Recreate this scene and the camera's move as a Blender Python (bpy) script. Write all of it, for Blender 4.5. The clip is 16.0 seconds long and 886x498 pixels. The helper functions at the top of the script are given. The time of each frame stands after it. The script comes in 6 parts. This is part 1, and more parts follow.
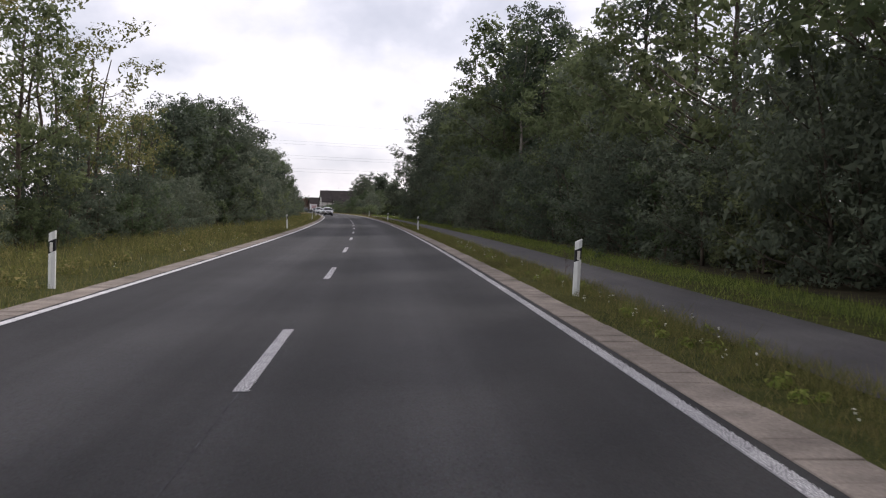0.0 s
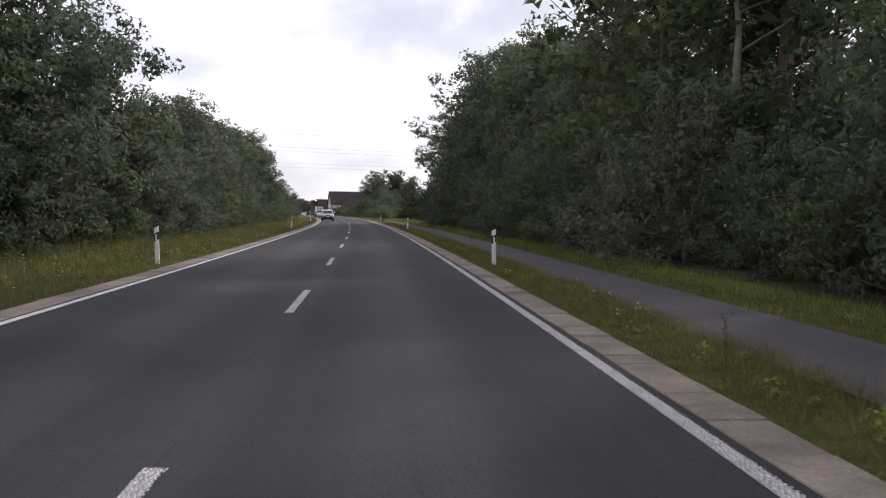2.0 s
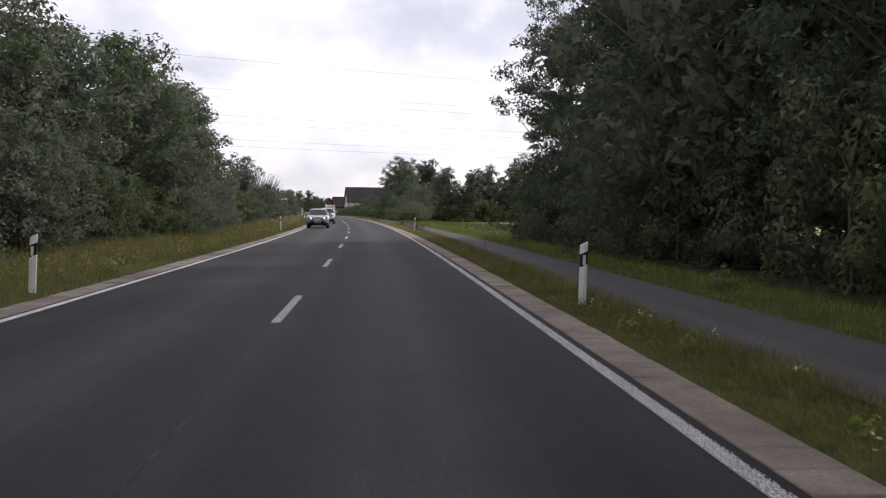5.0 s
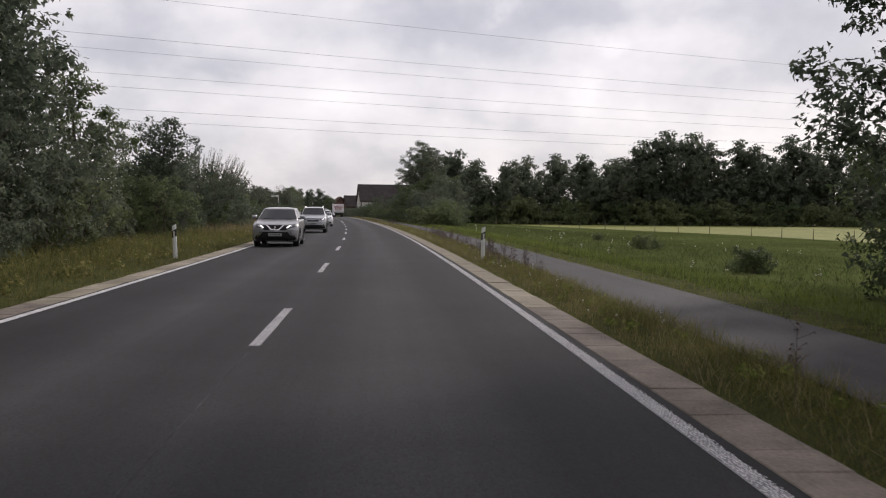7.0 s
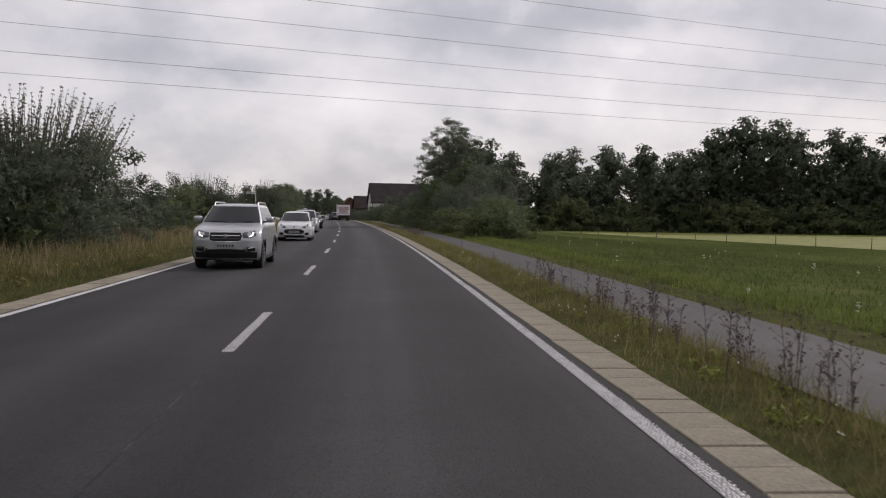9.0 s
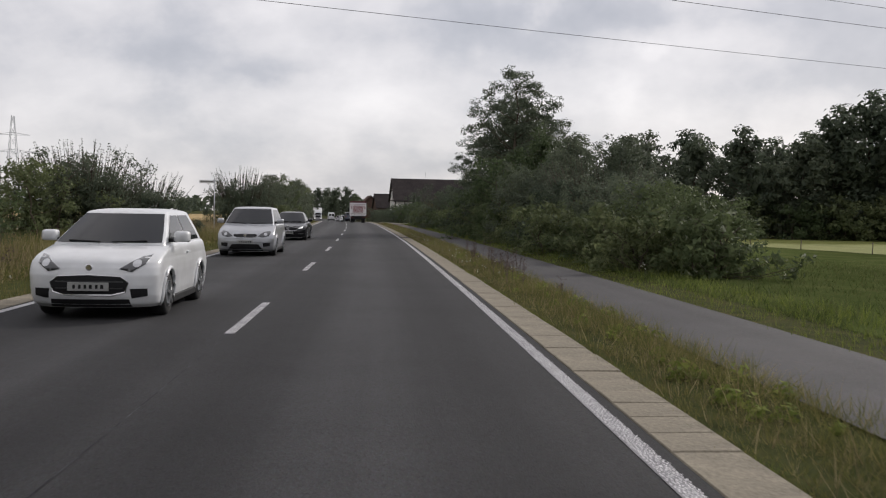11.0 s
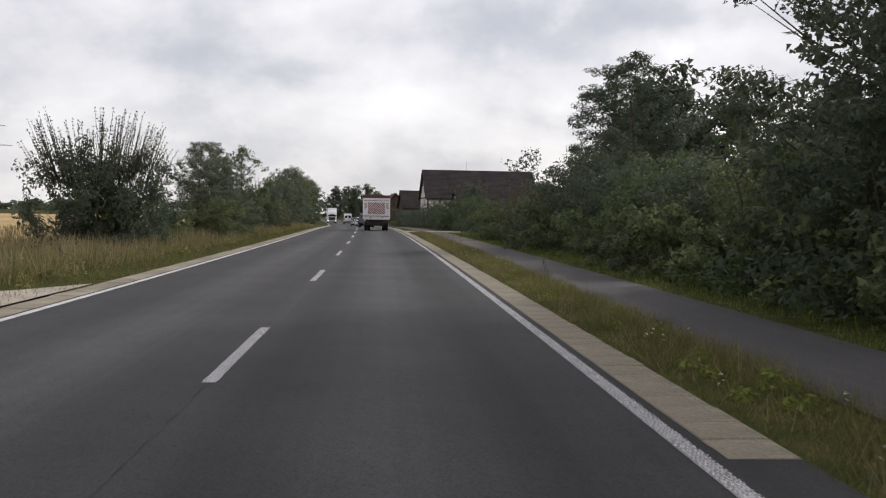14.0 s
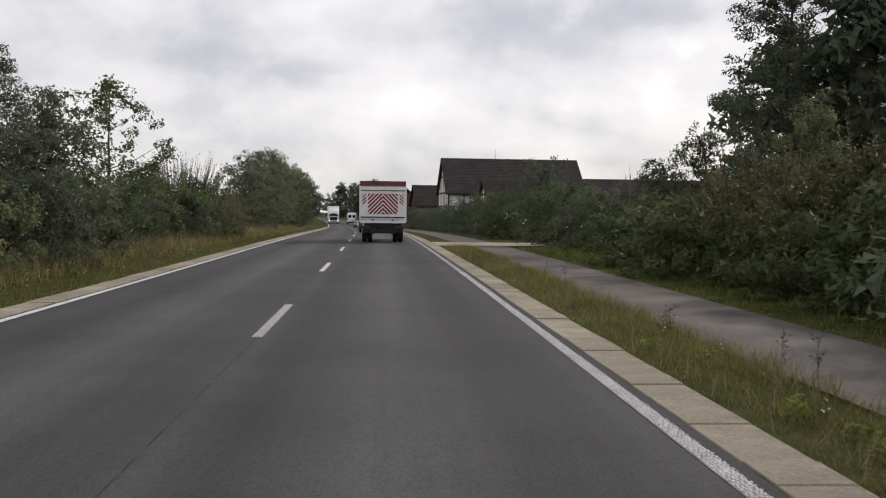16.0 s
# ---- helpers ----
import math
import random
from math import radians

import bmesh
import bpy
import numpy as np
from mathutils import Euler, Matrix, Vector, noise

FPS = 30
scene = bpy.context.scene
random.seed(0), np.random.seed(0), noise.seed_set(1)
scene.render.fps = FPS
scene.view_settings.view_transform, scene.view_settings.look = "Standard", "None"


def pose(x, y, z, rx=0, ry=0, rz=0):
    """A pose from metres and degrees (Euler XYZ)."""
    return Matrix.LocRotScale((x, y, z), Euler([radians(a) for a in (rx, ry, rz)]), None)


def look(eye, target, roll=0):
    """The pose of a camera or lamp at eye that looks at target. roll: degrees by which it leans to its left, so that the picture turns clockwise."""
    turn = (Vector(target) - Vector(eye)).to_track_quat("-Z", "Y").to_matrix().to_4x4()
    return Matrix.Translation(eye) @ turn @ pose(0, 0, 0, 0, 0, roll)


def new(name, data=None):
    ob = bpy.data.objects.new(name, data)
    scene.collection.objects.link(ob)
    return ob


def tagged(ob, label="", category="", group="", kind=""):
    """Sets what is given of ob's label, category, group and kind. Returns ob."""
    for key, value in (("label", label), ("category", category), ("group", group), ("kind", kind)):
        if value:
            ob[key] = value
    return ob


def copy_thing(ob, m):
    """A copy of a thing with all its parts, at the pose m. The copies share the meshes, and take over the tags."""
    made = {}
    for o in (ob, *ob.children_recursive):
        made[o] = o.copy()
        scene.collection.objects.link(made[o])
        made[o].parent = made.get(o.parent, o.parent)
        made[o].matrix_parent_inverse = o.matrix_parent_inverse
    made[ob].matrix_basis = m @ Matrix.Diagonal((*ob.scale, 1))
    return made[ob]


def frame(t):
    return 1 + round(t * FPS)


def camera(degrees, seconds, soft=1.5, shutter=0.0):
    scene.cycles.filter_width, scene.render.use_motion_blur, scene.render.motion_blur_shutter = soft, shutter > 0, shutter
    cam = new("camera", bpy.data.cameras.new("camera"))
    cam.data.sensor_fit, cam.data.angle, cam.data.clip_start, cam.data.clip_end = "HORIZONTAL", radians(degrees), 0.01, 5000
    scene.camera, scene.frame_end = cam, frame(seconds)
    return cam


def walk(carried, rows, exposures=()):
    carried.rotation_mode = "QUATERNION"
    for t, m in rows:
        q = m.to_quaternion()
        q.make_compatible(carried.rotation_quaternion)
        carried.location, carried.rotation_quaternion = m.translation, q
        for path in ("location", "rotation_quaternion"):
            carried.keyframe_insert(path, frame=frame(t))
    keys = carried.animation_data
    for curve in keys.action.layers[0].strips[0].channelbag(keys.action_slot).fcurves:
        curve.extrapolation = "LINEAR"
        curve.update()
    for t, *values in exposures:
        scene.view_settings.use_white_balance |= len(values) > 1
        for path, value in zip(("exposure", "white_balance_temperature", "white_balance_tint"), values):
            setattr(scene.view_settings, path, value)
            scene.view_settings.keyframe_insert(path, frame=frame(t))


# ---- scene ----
# ---------------------------------------------------------------- camera
cam = camera(50.83, 16.0, soft=1.15, shutter=0.05)
# seconds, x, y, z, pitch, roll, yaw
PATH = [
    (0.0, 1.125, -7.476, 1.481, -2.396, -0.969, -3.649),
    (0.5, 1.150, 3.054, 1.481, -2.412, -0.863, -3.385),
    (1.0, 1.126, 13.568, 1.481, -2.277, -0.880, -3.144),
    (1.5, 1.036, 24.058, 1.481, -2.266, -0.653, -2.995),
    (2.0, 0.912, 34.511, 1.481, -2.284, -0.557, -2.753),
    (2.5, 0.757, 44.936, 1.481, -2.285, -0.646, -2.492),
    (3.0, 0.532, 55.326, 1.481, -2.323, -0.553, -2.199),
    (3.5, 0.205, 65.596, 1.481, -2.182, -0.502, -1.883),
    (4.0, -0.170, 75.800, 1.481, -2.353, -0.492, -1.726),
    (6.5, -2.383, 124.617, 1.481, -2.307, -0.590, -0.535),
    (7.0, -2.904, 133.858, 1.481, -2.345, -0.500, -0.318),
    (7.5, -3.414, 143.020, 1.481, -2.202, -0.628, 0.009),
    (8.0, -3.984, 152.111, 1.481, -2.354, -0.732, 0.214),
    (8.5, -4.589, 161.169, 1.481, -2.243, -0.803, 0.402),
    (9.0, -5.231, 170.126, 1.481, -2.186, -0.799, 0.520),
    (11.5, -8.958, 213.349, 1.481, -2.203, -0.786, 2.272),
    (12.0, -9.940, 222.080, 1.481, -2.309, -0.549, 2.531),
    (12.5, -10.917, 230.414, 1.481, -2.200, -0.597, 2.776),
    (13.0, -11.913, 238.787, 1.481, -2.117, -0.909, 3.098),
    (13.5, -12.942, 247.177, 1.481, -2.149, -0.836, 3.268),
    (14.0, -13.963, 255.495, 1.481, -2.160, -0.827, 3.379),
    (14.5, -14.983, 263.733, 1.481, -2.131, -0.844, 3.570),
    (15.0, -16.032, 271.967, 1.481, -2.231, -0.942, 3.647),
    (15.5, -17.067, 280.180, 1.481, -2.206, -1.061, 3.799),
    (16.0, -18.134, 288.386, 1.481, -2.255, -0.610, 3.948),
]
EXPOSURES = [(0.0, 0.49, 6250, 18), (1.5, 0.52, 6250, 18), (2.5, 0.66, 6150, 19), (3.5, 0.67, 6150, 19), (4.0, 0.62, 6150, 19), (6.5, 0.30, 6450, 17),
             (7.5, 0.02, 6450, 17), (9.0, -0.06, 6450, 17), (11.5, 0.05, 6400, 13), (12.5, 0.08, 6400, 13), (14.0, 0.22, 6400, 13), (16.0, 0.20, 6500, 13)]
walk(cam, [(t, pose(x, y, z, 90 + p, r, w)) for t, x, y, z, p, r, w in PATH], EXPOSURES)

# ---------------------------------------------------------------- world and sun
SUN_AZ, SUN_EL = 38.0, 30.0          # degrees right of +y, degrees up
world = bpy.data.worlds.new("world")
scene.world = world
world.use_nodes = True


def sky_nodes():
    nt = world.node_tree
    nt.nodes.clear()
    add = nt.nodes.new
    link = nt.links.new
    out = add("ShaderNodeOutputWorld")
    bg = add("ShaderNodeBackground")
    bg.inputs["Strength"].default_value = 1.0
    sky = add("ShaderNodeTexSky")
    sky.sky_type = "NISHITA"
    sky.sun_disc = False
    sky.sun_elevation = radians(SUN_EL)
    sky.sun_rotation = radians(SUN_AZ)
    dim = add("ShaderNodeMixRGB")
    dim.blend_type = "MULTIPLY"
    dim.inputs[0].default_value = 1.0
    dim.inputs[2].default_value = (0.10, 0.10, 0.10, 1)
    link(sky.outputs[0], dim.inputs[1])
    co = add("ShaderNodeTexCoord")
    sep = add("ShaderNodeSeparateXYZ")
    link(co.outputs["Generated"], sep.inputs[0])
    # a cloud deck seen in perspective: direction divided by its height
    lift = add("ShaderNodeMath")
    lift.operation = "ADD"
    lift.inputs[1].default_value = 0.55
    link(sep.outputs[2], lift.inputs[0])
    low = add("ShaderNodeMath")
    low.operation = "MAXIMUM"
    low.inputs[1].default_value = 0.04
    link(lift.outputs[0], low.inputs[0])
    div = []
    for k in (0, 1):
        d = add("ShaderNodeMath")
        d.operation = "DIVIDE"
        link(sep.outputs[k], d.inputs[0])
        link(low.outputs[0], d.inputs[1])
        div.append(d)
    comb = add("ShaderNodeCombineXYZ")
    link(div[0].outputs[0], comb.inputs[0])
    link(div[1].outputs[0], comb.inputs[1])
    mapping = add("ShaderNodeMapping")
    mapping.inputs["Location"].default_value = (3.3, 1.2, 0.0)
    link(comb.outputs[0], mapping.inputs[0])
    n1 = add("ShaderNodeTexNoise")
    n1.inputs["Scale"].default_value = 3.4
    n1.inputs["Detail"].default_value = 7
    n1.inputs["Roughness"].default_value = 0.47
    n1.inputs["Distortion"].default_value = 0.25
    link(mapping.outputs[0], n1.inputs["Vector"])
    ramp = add("ShaderNodeValToRGB")
    e = ramp.color_ramp.elements
    e[0].position, e[0].color = 0.22, (0.430, 0.445, 0.480, 1)
    e[1].position, e[1].color = 0.74, (0.98, 0.955, 0.93, 1)
    for at, rgb in ((0.38, (0.560, 0.565, 0.590)), (0.50, (0.735, 0.722, 0.722)), (0.60, (0.84, 0.82, 0.81))):
        ramp.color_ramp.elements.new(at).color = (*rgb, 1)
    n2 = add("ShaderNodeTexNoise")
    n2.inputs["Scale"].default_value = 9.0
    n2.inputs["Detail"].default_value = 6
    n2.inputs["Roughness"].default_value = 0.55
    link(mapping.outputs[0], n2.inputs["Vector"])
    both = add("ShaderNodeMixRGB")
    both.inputs[0].default_value = 0.34
    link(n1.outputs[0], both.inputs[1])
    link(n2.outputs[0], both.inputs[2])

    def sums(kind, a, b):
        nd = add("ShaderNodeMath")
        nd.operation = kind
        for k, v in enumerate((a, b)):
            if isinstance(v, float):
                nd.inputs[k].default_value = v
            else:
                link(v, nd.inputs[k])
        return nd.outputs[0]

    # single clouds ahead: across and up (tangents), half sizes, darker or brighter than the deck
    ahead = sums("MAXIMUM", sep.outputs[1], 0.05)
    frayed = add("ShaderNodeSeparateColor")
    n3 = add("ShaderNodeTexNoise")
    n3.inputs["Scale"].default_value = 6.5
    n3.inputs["Detail"].default_value = 5
    n3.inputs["Roughness"].default_value = 0.6
    link(co.outputs["Generated"], n3.inputs["Vector"])
    link(n3.outputs["Color"], frayed.inputs[0])
    across = sums("ADD", sums("DIVIDE", sep.outputs[0], ahead), sums("MULTIPLY", sums("SUBTRACT", frayed.outputs[0], 0.5), 0.22))
    up = sums("ADD", sums("DIVIDE", sep.outputs[2], ahead), sums("MULTIPLY", sums("SUBTRACT", frayed.outputs[1], 0.5), 0.10))
    total = sums("ADD", both.outputs[0], 0.0)
    for u, v, ru, rv, k in ((-0.32, 0.185, 0.10, 0.034, -0.17), (0.02, 0.205, 0.10, 0.032, -0.20), (0.16, 0.215, 0.06, 0.02, -0.12),
                            (0.09, 0.095, 0.05, 0.018, -0.08), (0.43, 0.160, 0.06, 0.035, -0.12), (0.34, 0.215, 0.14, 0.02, -0.10),
                            (-0.20, 0.150, 0.06, 0.014, -0.09), (-0.05, 0.03, 0.5, 0.03, -0.03), (0.183, 0.172, 0.03, 0.016, 0.13),
                            (0.085, 0.223, 0.02, 0.014, 0.13), (0.145, 0.130, 0.03, 0.02, 0.11), (-0.10, 0.115, 0.16, 0.03, 0.08),
                            (-0.22, 0.225, 0.05, 0.014, 0.10), (0.24, 0.11, 0.20, 0.05, 0.07)):
        x = sums("DIVIDE", sums("SUBTRACT", across, u), ru)
        y = sums("DIVIDE", sums("SUBTRACT", up, v), rv)
        q = sums("MULTIPLY", sums("ADD", sums("MULTIPLY", x, x), sums("MULTIPLY", y, y)), -1.0)
        total = sums("ADD", total, sums("MULTIPLY", sums("MULTIPLY", sums("EXPONENT", q, 0.0), k), sums("GREATER_THAN", sep.outputs[1], 0.1)))
    link(total, ramp.inputs[0])
    mix = add("ShaderNodeMixRGB")
    mix.inputs[0].default_value = 0.88
    link(dim.outputs[0], mix.inputs[1])
    link(ramp.outputs[0], mix.inputs[2])
    link(mix.outputs[0], bg.inputs[0])
    link(bg.outputs[0], out.inputs[0])


sky_nodes()
sun = new("sun", bpy.data.lights.new("sun", "SUN"))
sun.data.energy, sun.data.angle, sun.data.color = 2.1, radians(5), (1.0, 0.95, 0.87)
sun.matrix_world = look((0, 0, 80), (-math.sin(radians(SUN_AZ)) * 80, -math.cos(radians(SUN_AZ)) * 80,
                                     80 - 80 * math.tan(radians(SUN_EL))))

# ---------------------------------------------------------------- the road's line
KNOT = np.arange(-60.0, 781.0, 40.0)
TURN = [-2.18, -0.73, 0.73, 1.74, 2.59, 3.51, 4.88, 6.12, 6.94, 7.69, 8.34,
        9.64, 10.24, 10.85, 11.45, 12.05, 12.66, 13.26, 13.86, 14.47, 15.07, 15.67]
SF = np.arange(-420.0, 1800.0, 2.0)
TH = np.radians(np.interp(SF, KNOT, TURN))
_dx, _dy = -np.sin(TH) * 2, np.cos(TH) * 2
XF = np.concatenate([[0], np.cumsum((_dx[1:] + _dx[:-1]) / 2)])
YF = np.concatenate([[0], np.cumsum((_dy[1:] + _dy[:-1]) / 2)])
_i0 = int(np.searchsorted(SF, 0.0))
XF, YF = XF - XF[_i0], YF - YF[_i0]


def on(s, e):
    """World x, y of the station s along the centre line and the offset e to its right (arrays too)."""
    a = np.interp(s, SF, TH)
    return np.interp(s, SF, XF) + e * np.cos(a), np.interp(s, SF, YF) + e * np.sin(a)


def turn_at(s):
    return math.degrees(float(np.interp(s, SF, TH)))


def smooth(a, b, v):
    k = np.clip((np.asarray(v, float) - a) / (b - a), 0, 1)
    return k * k * (3 - 2 * k)


def dip(s):
    """The road falls gently away beyond the farm track."""
    return -1.35 * smooth(325, 480, s)


def gz(s, e):
    """Height of the ground: the carriageway is at 0, the meadow lies lower."""
    s, e = np.asarray(s, float), np.asarray(e, float)
    z = dip(s) * smooth(16, 7, np.abs(e)) - 0.05 - 0.06 * smooth(-4.6, -6.0, e) + 0.06 * smooth(-7.0, -10.0, e)
    z = z - 1.15 * smooth(9.0, 34.0, e) * smooth(120, 165, s)
    return z


def place(s, e, rz=0.0, scale=1.0, dz=0.0):
    """The pose of a thing on the ground at s, e, turned rz degrees from the road's heading."""
    x, y = on(s, e)
    return (Matrix.Translation((float(x), float(y), float(gz(s, e)) + dz))
            @ Matrix.Rotation(radians(turn_at(s) + rz), 4, "Z") @ Matrix.Diagonal((scale, scale, scale, 1)))


def on_road(s, e, rz=0.0):
    """The pose of a vehicle on the carriageway."""
    x, y = on(s, e)
    return Matrix.Translation((float(x), float(y), float(dip(s)))) @ Matrix.Rotation(radians(turn_at(s) + rz), 4, "Z")


# ---------------------------------------------------------------- materials
def material(name):
    m = bpy.data.materials.new(name)
    m.use_nodes = True
    nt = m.node_tree
    return m, nt, nt.nodes["Principled BSDF"]


def n_add(nt, kind, **values):
    nd = nt.nodes.new(kind)
    for k, v in values.items():
        nd.inputs[k].default_value = v
    return nd


def ramp_node(nt, stops):
    r = nt.nodes.new("ShaderNodeValToRGB")
    e = r.color_ramp.elements
    while len(e) < len(stops):
        e.new(0.5)
    for k, (p, c) in enumerate(stops):
        e[k].position, e[k].color = p, (*c, 1)
    return r


def noisy(name, stops, scale, rough=0.8, metal=0.0, bump=0.0, fine=0.0, coords="Object", detail=6, spec=0.12, big=0.0):
    """A surface with two scales of variation: coloured noise, a finer grain, and relief."""
    m, nt, bs = material(name)
    co = nt.nodes.new("ShaderNodeTexCoord")
    n1 = n_add(nt, "ShaderNodeTexNoise", Scale=scale, Detail=detail, Roughness=0.6)
    nt.links.new(co.outputs[coords], n1.inputs["Vector"])
    r = ramp_node(nt, stops)
    nt.links.new(n1.outputs[0], r.inputs[0])
    col = r.outputs[0]
    n2 = n_add(nt, "ShaderNodeTexNoise", Scale=fine or scale * 14, Detail=3)
    nt.links.new(co.outputs[coords], n2.inputs["Vector"])
    mix = nt.nodes.new("ShaderNodeMixRGB")
    mix.blend_type = "OVERLAY"
    mix.inputs[0].default_value = 0.45
    nt.links.new(col, mix.inputs[1])
    nt.links.new(n2.outputs[0], mix.inputs[2])
    col = mix.outputs[0]
    if big:
        n3 = n_add(nt, "ShaderNodeTexNoise", Scale=big, Detail=3)
        nt.links.new(co.outputs[coords], n3.inputs["Vector"])
        m3 = nt.nodes.new("ShaderNodeMixRGB")
        m3.blend_type = "OVERLAY"
        m3.inputs[0].default_value = 0.6
        nt.links.new(col, m3.inputs[1])
        nt.links.new(n3.outputs[0], m3.inputs[2])
        col = m3.outputs[0]
    nt.links.new(col, bs.inputs["Base Color"])
    bs.inputs["Roughness"].default_value, bs.inputs["Metallic"].default_value = rough, metal
    bs.inputs["Specular IOR Level"].default_value = spec
    if bump:
        b = n_add(nt, "ShaderNodeBump", Strength=bump, Distance=0.02)
        nt.links.new(n2.outputs[0], b.inputs["Height"])
        nt.links.new(b.outputs[0], bs.inputs["Normal"])
    return m


def leafy(name, dark, mid, light, through_=0.35, shift=0.022, sat=1.0, spec=0.18):
    """Foliage: every leaf its own green, each plant its own tint, light shining through."""
    m, nt, bs = material(name)
    geo = nt.nodes.new("ShaderNodeNewGeometry")
    r = ramp_node(nt, [(0.0, dark), (0.55, mid), (1.0, light)])
    nt.links.new(geo.outputs["Random Per Island"], r.inputs[0])
    co = nt.nodes.new("ShaderNodeTexCoord")
    n1 = n_add(nt, "ShaderNodeTexNoise", Scale=0.8, Detail=2)
    nt.links.new(co.outputs["Object"], n1.inputs["Vector"])
    ov = nt.nodes.new("ShaderNodeMixRGB")
    ov.blend_type = "OVERLAY"
    ov.inputs[0].default_value = 0.5
    nt.links.new(r.outputs[0], ov.inputs[1])
    nt.links.new(n1.outputs[0], ov.inputs[2])
    info = nt.nodes.new("ShaderNodeObjectInfo")
    hs = nt.nodes.new("ShaderNodeHueSaturation")
    a = nt.nodes.new("ShaderNodeMapRange")
    a.inputs["To Min"].default_value, a.inputs["To Max"].default_value = 0.5 - shift, 0.5 + shift
    hs.inputs["Saturation"].default_value = sat
    nt.links.new(info.outputs["Random"], a.inputs["Value"])
    nt.links.new(a.outputs[0], hs.inputs["Hue"])
    v = nt.nodes.new("ShaderNodeMapRange")
    v.inputs["To Min"].default_value, v.inputs["To Max"].default_value = 1.22, 0.76
    nt.links.new(info.outputs["Random"], v.inputs["Value"])
    nt.links.new(v.outputs[0], hs.inputs["Value"])
    nt.links.new(ov.outputs[0], hs.inputs["Color"])
    nt.links.new(hs.outputs[0], bs.inputs["Base Color"])
    bs.inputs["Roughness"].default_value = 0.7
    bs.inputs["Specular IOR Level"].default_value = spec
    tr = nt.nodes.new("ShaderNodeBsdfTranslucent")
    nt.links.new(hs.outputs[0], tr.inputs[0])
    mx = nt.nodes.new("ShaderNodeMixShader")
    mx.inputs[0].default_value = through_
    nt.links.new(bs.outputs[0], mx.inputs[1])
    nt.links.new(tr.outputs[0], mx.inputs[2])
    nt.links.new(mx.outputs[0], nt.nodes["Material Output"].inputs[0])
    return m


def plain(name, rgb, rough=0.5, metal=0.0, coat=0.0, emit=0.0, spec=0.5):
    """A made surface with faint dirt and uneven gloss."""
    m, nt, bs = material(name)
    co = nt.nodes.new("ShaderNodeTexCoord")
    n1 = n_add(nt, "ShaderNodeTexNoise", Scale=3.0, Detail=5)
    nt.links.new(co.outputs["Object"], n1.inputs["Vector"])
    r = ramp_node(nt, [(0.25, tuple(c * 0.82 for c in rgb)), (0.75, tuple(min(1, c * 1.06) for c in rgb))])
    nt.links.new(n1.outputs[0], r.inputs[0])
    nt.links.new(r.outputs[0], bs.inputs["Base Color"])
    rr = nt.nodes.new("ShaderNodeMapRange")
    rr.inputs["To Min"].default_value, rr.inputs["To Max"].default_value = rough * 0.8, min(1, rough * 1.25)
    nt.links.new(n1.outputs[0], rr.inputs["Value"])
    nt.links.new(rr.outputs[0], bs.inputs["Roughness"])
    bs.inputs["Metallic"].default_value = metal
    bs.inputs["Coat Weight"].default_value = coat
    bs.inputs["Coat Roughness"].default_value = 0.14
    bs.inputs["Specular IOR Level"].default_value = spec
    if emit:
        bs.inputs["Emission Color"].default_value = (1, 0.97, 0.92, 1)
        bs.inputs["Emission Strength"].default_value = emit
    return m


G = lambda v: (v, v, v)


